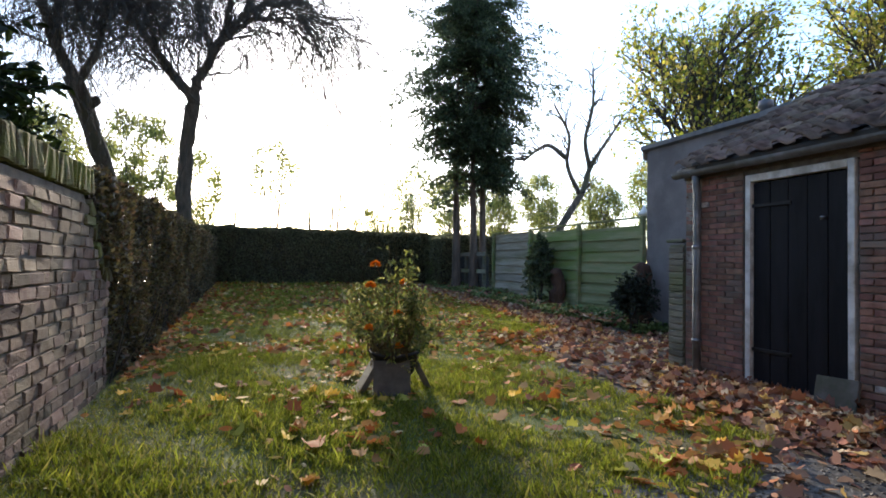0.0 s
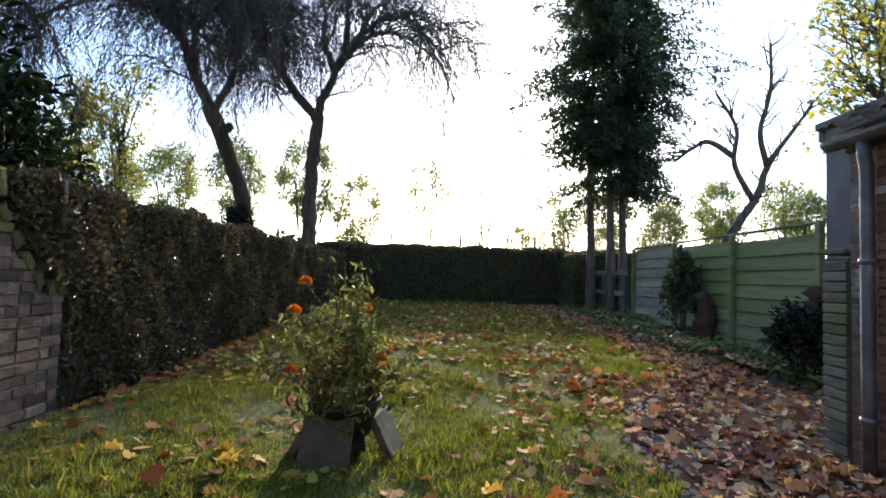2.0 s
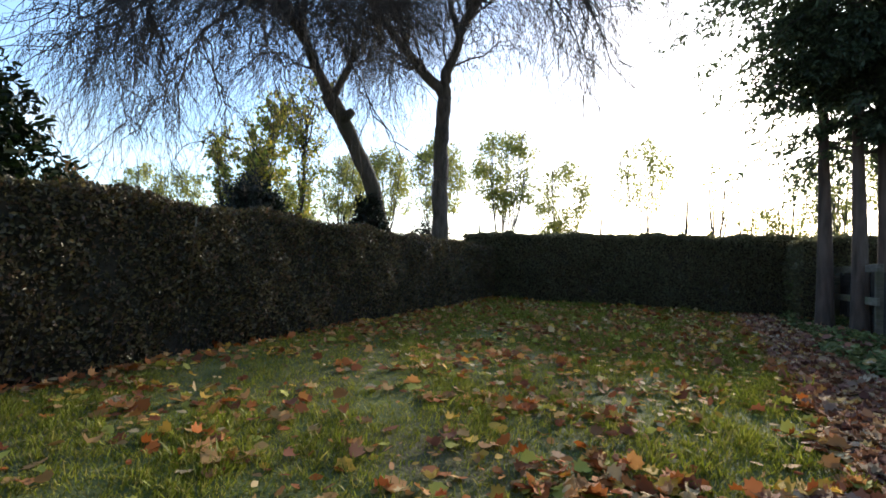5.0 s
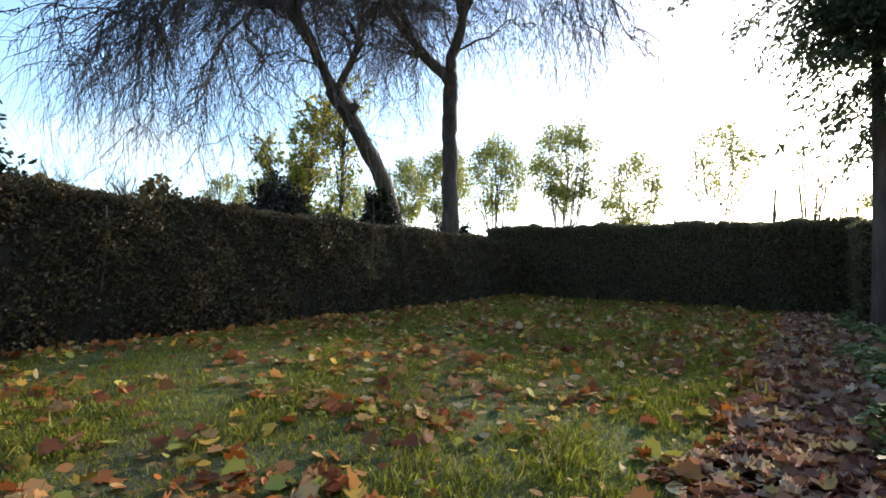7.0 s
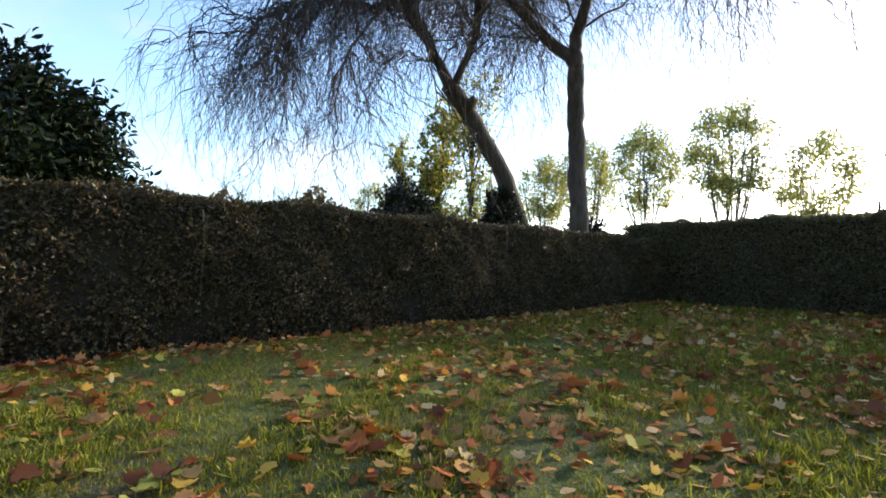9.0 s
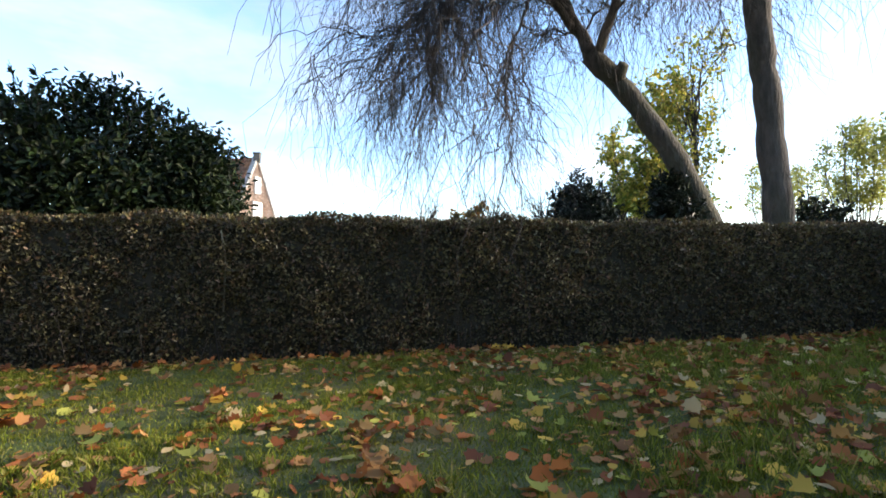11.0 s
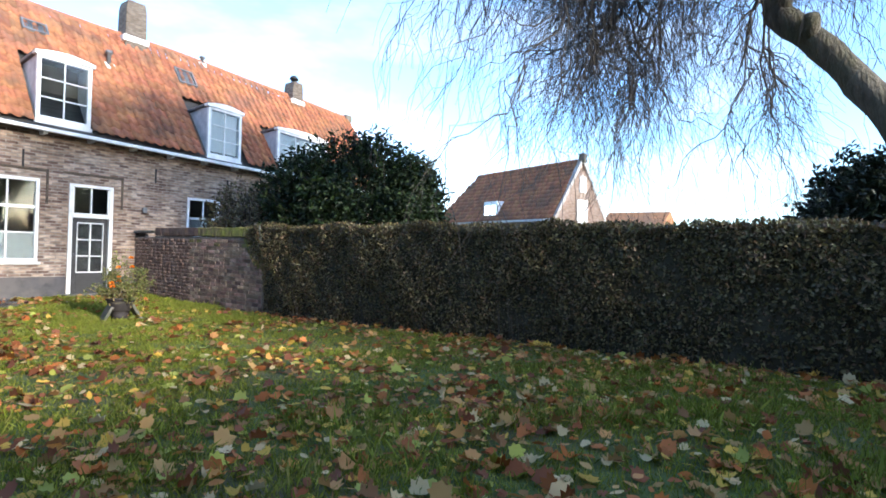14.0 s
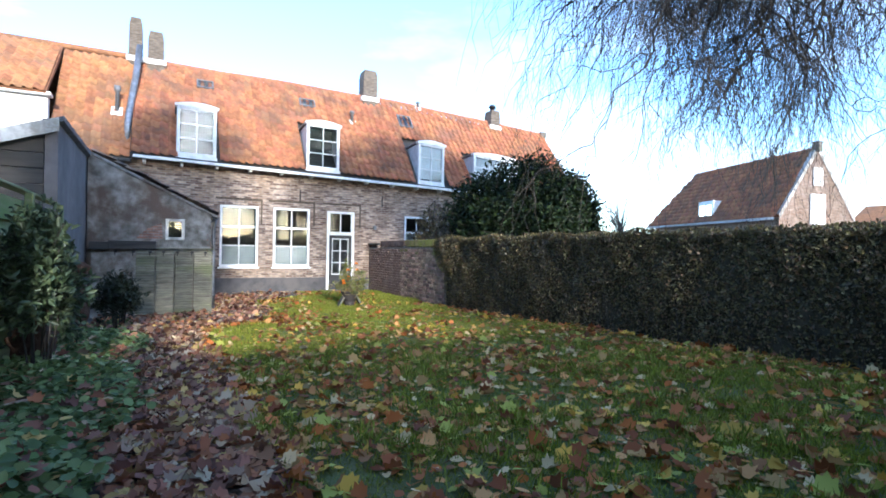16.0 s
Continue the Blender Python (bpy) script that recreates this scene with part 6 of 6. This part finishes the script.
stump2 = solid("tree_stump", tube_mesh("tree_stump", curve_points([(6.66, 4.95, -.05), (6.64, 4.95, .5), (6.62, 4.9, .95), (6.56, 4.9, 1.18)], 10), [.20, .17, .15, .14, .15, .14, .13, .12, .09, .03], M_STUMP, 12), "broken red-brown stump in front of the garage wall", "stump")

for st_ in (stump, stump2):                         # gnarled surface
    for v in st_.data.vertices:
        c = v.co
        k = .035 * math.sin(c.x * 31 + c.z * 9) + .03 * math.sin(c.y * 37 - c.z * 13) + .02 * math.sin(c.z * 41 + c.x * 17)
        c.x += k
        c.y += .8 * k * math.cos(c.z * 15)

# street lamp seen over the fence
lamp = thing("street_lamp", 21, 21.5, .28, "grey street lamp with a white bell shade beyond the fence", "street lamp")
part("pole", tube_mesh("pole", [(21, 21.5, .2), (21, 21.5, 4.1)], .05, M_ZINC, 8), lamp)
part("shade", tube_mesh("shade", [(21, 21.5, 4.1), (21, 21.5, 4.12), (21, 21.5, 4.35), (21, 21.5, 4.5), (21, 21.5, 4.75)], [.30, .36, .26, .12, .04], M_WHITE, 14), lamp)

# ---- flower pot on slabs ----
PX, PY, PZ = 1.0, 1.60, -.08
pot = thing("flower_pot", PX, PY, PZ, "dark plastic bowl with leggy orange marigolds", "flower pot")
prof = [(.0, .13), (.15, .13), (.17, .15), (.215, .30), (.235, .335), (.245, .34), (.25, .352), (.245, .364), (.225, .366), (.215, .335), (.19, .30), (.0, .30)]
k = 28
an = np.linspace(0, 2 * np.pi, k, endpoint=False)
V = np.array([[.97 * r_ * np.cos(a), .97 * r_ * np.sin(a), z_ - .13] for r_, z_ in prof for a in an])
ii = np.arange(len(prof) * k).reshape(len(prof), k)
F = np.stack([ii[:-1], np.roll(ii, -1, 1)[:-1], np.roll(ii, -1, 1)[1:], ii[1:]], -1).reshape(-1, 4)
lean = np.array(Euler((.10, -.07, 0)).to_matrix())              # the bowl sits askew on its slabs
V = V @ lean.T + np.array([PX, PY, PZ + .155])
part("bowl", np_mesh("bowl", V, F, M_POT, True), pot, "dark brown plastic bowl with shiny rim")
part("earth", tube_mesh("earth", [(PX, PY, PZ + .27), (PX, PY, PZ + .345)], [.17, .19], M_SOIL, 20), pot)
part("foot", tube_mesh("foot", [(PX, PY, PZ - .02), (PX, PY, PZ + .165)], [.13, .125], M_POT, 18), pot)
r = np.random.default_rng(101)
rng = np.random.default_rng(102)
ns = 30
a = r.uniform(0, 2 * np.pi, ns)
e = r.uniform(.05, .58, ns)
hgt = r.uniform(.30, .72, ns) * (1.12 - .25 * np.cos(a - 1.0)) * (1.1 - .75 * e)
t = np.linspace(0, 1, 8)[None, :, None]
S = np.c_[PX + .11 * np.cos(a), PY + .11 * np.sin(a), np.full(ns, PZ + .33)]
E_ = np.c_[PX - .03 + e * np.cos(a), PY - .03 + e * np.sin(a), PZ + .34 + hgt]
Q = S[:, None] * (1 - t) + E_[:, None] * t + np.cumsum(r.normal(0, .010, (ns, 8, 3)), axis=1)
side_ = grow(Q, 150, .15, 1.0, .07, .19, .9, .15, .25, .2, 6)
V, F = join(tubes(Q, taper(ns, 8, .006, .003), 5), tubes(side_, taper(150, 6, .003, .0015), 3))
tagged(part("stemwork", np_mesh("stemwork", V, F, M_DRY), pot, "dry brown stems"), kind="stuff")
# feathery leaves: pairs of leaflets along each side shoot, in uneven tufts
tip = np.concatenate([side_[:, 2:].reshape(-1, 3), Q[:, 4:].reshape(-1, 3)])
tuft = tip[r.integers(0, len(tip), 95)]
nl = 2500
P = np.concatenate([tuft[r.integers(0, len(tuft), nl * 3 // 5)] + r.normal(0, .034, (nl * 3 // 5, 3)), tip[r.integers(0, len(tip), nl - nl * 3 // 5)] + r.normal(0, .018, (nl - nl * 3 // 5, 3))])
L = r.uniform(.028, .07, nl)
V, F = leaves(P, sphere_dirs(nl) + np.array([0, 0, -.25]), sphere_dirs(nl) + np.array([0, 0, .5]), L, L * .34, LEAF)
tagged(part("foliage", np_mesh("foliage", V, F, M_MARI), pot, "feathery yellow-green leaves"), kind="stuff")
hang = r.normal(0, 1, (260, 3)) * np.array([.13, .11, .09]) + np.array([PX - .06, PY - .02, PZ + .46])
L = r.uniform(.03, .08, 260)
V, F = leaves(hang, r.normal(0, .4, (260, 3)) + np.array([0, 0, -1]), sphere_dirs(260), L, L * .3, LEAF, 2.0)
tagged(part("withered_leaves", np_mesh("withered_leaves", V, F, M_DRY), pot, "withered brown leaves hanging inside"), kind="stuff")
heads = ((.738, 1.36, 1.06, .046), (.69, 1.315, .885, .046), (1.08, 1.674, .895, .044), (.994, 1.52, .63, .046), (1.222, 1.76, .614, .046), (1.189, 1.72, .549, .048), (.687, 1.312, .526, .046), (.977, 1.42, .345, .044), (1.05, 1.64, .72, .036))
for fx, fy, fz, s in heads:
    n_ = 80
    dd = sphere_dirs(n_)
    dd[:, 2] = np.abs(dd[:, 2]) * .8 - .15
    V, F = leaves(np.array([fx, fy, fz]) + dd * s * .25, unit(dd), sphere_dirs(n_), s * .85, s * .6, CARD)
    part("flower", np_mesh("flower", V, F, M_FLOWER), pot, "bright orange marigold head")
    q = curve_points([(fx, fy, fz), (fx * .8 + PX * .2, fy * .8 + PY * .2, fz - .08), (fx * .45 + PX * .55, fy * .45 + PY * .55, max(.30, fz - .22))], 6)
    part("flower_stalk", tube_mesh("flower_stalk", q, .0035, M_DRY, 5, False), pot)
for ax, ay, rz, tilt in ((.90, 1.33, 2.98, .30), (.66, 1.60, 1.45, .52), (1.33, 1.66, 4.55, .48)):
    me = boxes("paving_slab", [(-.16, .16, -.024, .024, 0, .31)], M_SLAB, .005, Matrix.Translation((ax, ay, float(gz(ax, ay)) - .005)) @ Euler((0, 0, rz)).to_matrix().to_4x4() @ Euler((tilt, 0, 0)).to_matrix().to_4x4())
    solid("paving_slab", me, "square grey paving slab leaning against the flower bowl", "slab", group="slabs round the pot")

# ---- ivy and weeds along the fence ----
r = np.random.default_rng(111)
n = 21000
yy = r.uniform(4.0, 15.6, n)
left = 5.66 + .12 * np.sin(yy * 1.7) + .08 * np.sin(yy * 4.1) + np.clip(6.5 - yy, 0, 1) * .25
xx = left + (6.85 - left) * r.uniform(0, 1, n) ** .85
zz = gz(xx, yy) + r.uniform(.01, 1, n) ** 1.5 * (.10 + .14 * (np.sin(xx * 3 + yy * 2.3) * .5 + .5))
L = r.uniform(.04, .095, n)
V, F = leaves(np.c_[xx, yy, zz], r.normal(size=(n, 3)) * np.array([1, 1, .3]), r.normal(0, .45, (n, 3)) + np.array([0, 0, 1.0]), L, L * .85, LEAF, .6)
solid("ivy_cover", np_mesh("ivy_cover", V, F, M_IVY), "low ivy and weeds covering the ground along the fence", "ground cover", "stuff")

# ---- grass ----
r = np.random.default_rng(121)
n = 400000
yy = np.concatenate([r.uniform(-3.2, 9, n * 13 // 20), r.uniform(9, 15.7, n - n * 13 // 20)])
ed = lawn_edge(yy)
xx = HX + .03 + (ed + .06 - HX - .03) * r.uniform(0, 1, n)
patch = np.sin(xx * 2.1 + 1.3 * np.sin(yy * 1.1)) * np.sin(yy * 1.7 + 1.9 * np.sin(xx * .9)) + .5 * np.sin(xx * 5.3 + yy * 4.1)
keep = r.uniform(size=n) < np.clip(.72 + .32 * patch, .34, 1) * np.where(yy > 2.4, np.clip((xx - HX) / .5, .15, 1), 1)
xx, yy, patch = xx[keep], yy[keep], patch[keep]
n = len(xx)
L = r.uniform(.022, .055, n) * (1 + .35 * np.clip(patch, -1, 1.4))
L *= 1 + .45 * np.sin(xx * 11 + 2 * np.sin(yy * 7)) * np.sin(yy * 13 + 2 * np.sin(xx * 5))
L[r.uniform(size=n) < .05] *= 1.8
L *= 1 + .35 * np.clip((yy - 8) / 3, 0, 1)              # less mown towards the end
A = np.c_[r.normal(0, .55, n), r.normal(0, .55, n), np.ones(n)]
BLADE = (np.array([[0, -.5, 0], [0, .5, 0], [.62, .34, .08], [1, -.1, .24]]), np.array([[0, 1, 2, 3]]))
V, F = leaves(np.c_[xx, yy, gz(xx, yy) + .012], A, r.normal(size=(n, 3)), L, r.uniform(.0045, .0085, n), BLADE)
solid("grass", np_mesh("grass", V, F, M_GRASS), "short uneven green grass of the lawn", "grass", "stuff")

# ---- fallen leaves ----
r = np.random.default_rng(131)


def scatter(n, x0, x1, y0, y1, edge=None):
    x, y = r.uniform(x0, x1, n), r.uniform(y0, y1, n)
    return np.c_[x, y]


pts = [np.c_[lawn_edge(q := r.uniform(4.0, 15.6, 9500)) + r.uniform(-.08, .92, 9500) * np.where(q < 6, 1.2, 1.0), q]]
pts.append(np.c_[3.05 + r.beta(1.5, 1.1, 3000) * 1.42, r.uniform(-2.2, 1.7, 3000)])
pts.append(np.c_[r.uniform(3.1, 6.6, 2300), r.uniform(1.7, 4.6, 2300)])
q = scatter(16500, HX + .1, 4.9, -2.9, 15.6)
den = .08 + .18 * np.clip((q[:, 0] + .5) / 4, 0, 1) + .22 * np.sin(q[:, 0] * 1.9 + q[:, 1] * .8) * np.sin(q[:, 1] * 1.3 - q[:, 0]) + .62 * np.clip((q[:, 1] - 6.0) / 4, 0, 1)
q = q[(r.uniform(size=len(q)) < den) & (q[:, 0] < lawn_edge(q[:, 1]) + .1)]
pts.append(q)
cl = np.c_[r.uniform(HX + .3, 4.4, 105), -2.6 + 17.1 * r.uniform(0, 1, 105) ** .6]      # drifts of leaves
cl = np.repeat(cl, 26, axis=0) + r.normal(0, 1, (105 * 26, 2)) * np.array([.26, .15])
pts.append(cl[(cl[:, 0] > HX + .05) & (cl[:, 0] < lawn_edge(cl[:, 1]))])
pts.append(np.c_[HX + np.abs(r.normal(0, .16, 600)) + .03, r.uniform(2.4, 15.6, 600)])
pts.append(np.c_[r.uniform(5.6, 6.8, 650), r.uniform(4.5, 15.4, 650)])
pts.append(np.c_[1.9 + 2.5 * r.beta(1.6, 1, 800), r.uniform(-2.9, -.4, 800)])
pts.append(np.c_[r.uniform(-.9, 4.3, 420), r.uniform(-3.4, -1.5, 420)])
q = np.concatenate(pts)
q = q[(np.hypot(q[:, 0] - PX, q[:, 1] - PY) > .25)]
r.shuffle(q)
onlawn = q[:, 0] < lawn_edge(q[:, 1])
zz = gz(q[:, 0], q[:, 1]) + np.where(onlawn, r.uniform(.022, .05, len(q)), r.uniform(.022, .045, len(q))) + np.where(q[:, 0] > 5.8, np.where(q[:, 1] > 4.5, .12, 0), 0)
order = np.argsort(~onlawn, kind="stable")
q, zz = q[order], zz[order]
nl = int(onlawn.sum())
for lo, hi, lname, lmat, ltext in ((0, nl, "fallen_leaves", M_FALLEN, "brown, rust and yellow fallen autumn leaves on the lawn"), (nl, len(q), "trodden_leaves", M_WETLEAF, "dark wet brown leaves covering the path")):
  made = []
  cut = lo + (hi - lo) * 4 // 10
  for sl_, shp, s0, s1, wr in ((slice(lo, cut), MAPLE, .065, .15, 1.0), (slice(cut, hi), OVAL, .045, .105, 1.0)):
      P = np.c_[q[sl_], zz[sl_]]
      n = len(P)
      L = r.uniform(s0, s1, n)
      N = np.c_[r.normal(0, .5, n), r.normal(0, .5, n), np.ones(n)]
      made.append(leaves(P, np.c_[r.normal(size=(n, 2)), r.normal(0, .1, n)], N, L, L * wr * r.uniform(.65, 1.0, n), shp, r.uniform(-.6, 2.5, n)))
  V, F = join(*made)
  solid(lname, np_mesh(lname, V, F, lmat), ltext, "fallen leaves", "stuff")
# loose pebbles on the gravel
n = 2200
xx, yy = r.uniform(1.4, 3.7, n), r.uniform(-3.2, -.8, n)
xx[: n // 3], yy[: n // 3] = r.uniform(3.25, 4.4, n // 3), r.uniform(2.3, 4.0, n // 3)
L = r.uniform(.008, .026, n)
oct_ = np.array([[1, 0, 0], [-1, 0, 0], [0, .8, 0], [0, -.8, 0], [0, 0, .6], [0, 0, -.6]])
V = (np.c_[xx, yy, gz(xx, yy) + .022][:, None] + oct_[None] * L[:, None, None] * r.uniform(.7, 1.2, (n, 6, 1))).reshape(-1, 3)
F = (np.array([[0, 2, 4], [2, 1, 4], [1, 3, 4], [3, 0, 4], [2, 0, 5], [1, 2, 5], [3, 1, 5], [0, 3, 5]])[None] + (np.arange(n) * 6)[:, None, None]).reshape(-1, 3)
solid("pebbles", np_mesh("pebbles", V, F, M_GRAVEL), "small grey pebbles on the wet gravel", "pebbles", "stuff")

# ---- single bricks, tiles, slats and boards ----
for owner, name, me, m in later:
    ob = part(name, slat_meshes[me] if isinstance(me, str) else me, owner)
    ob.matrix_basis = m
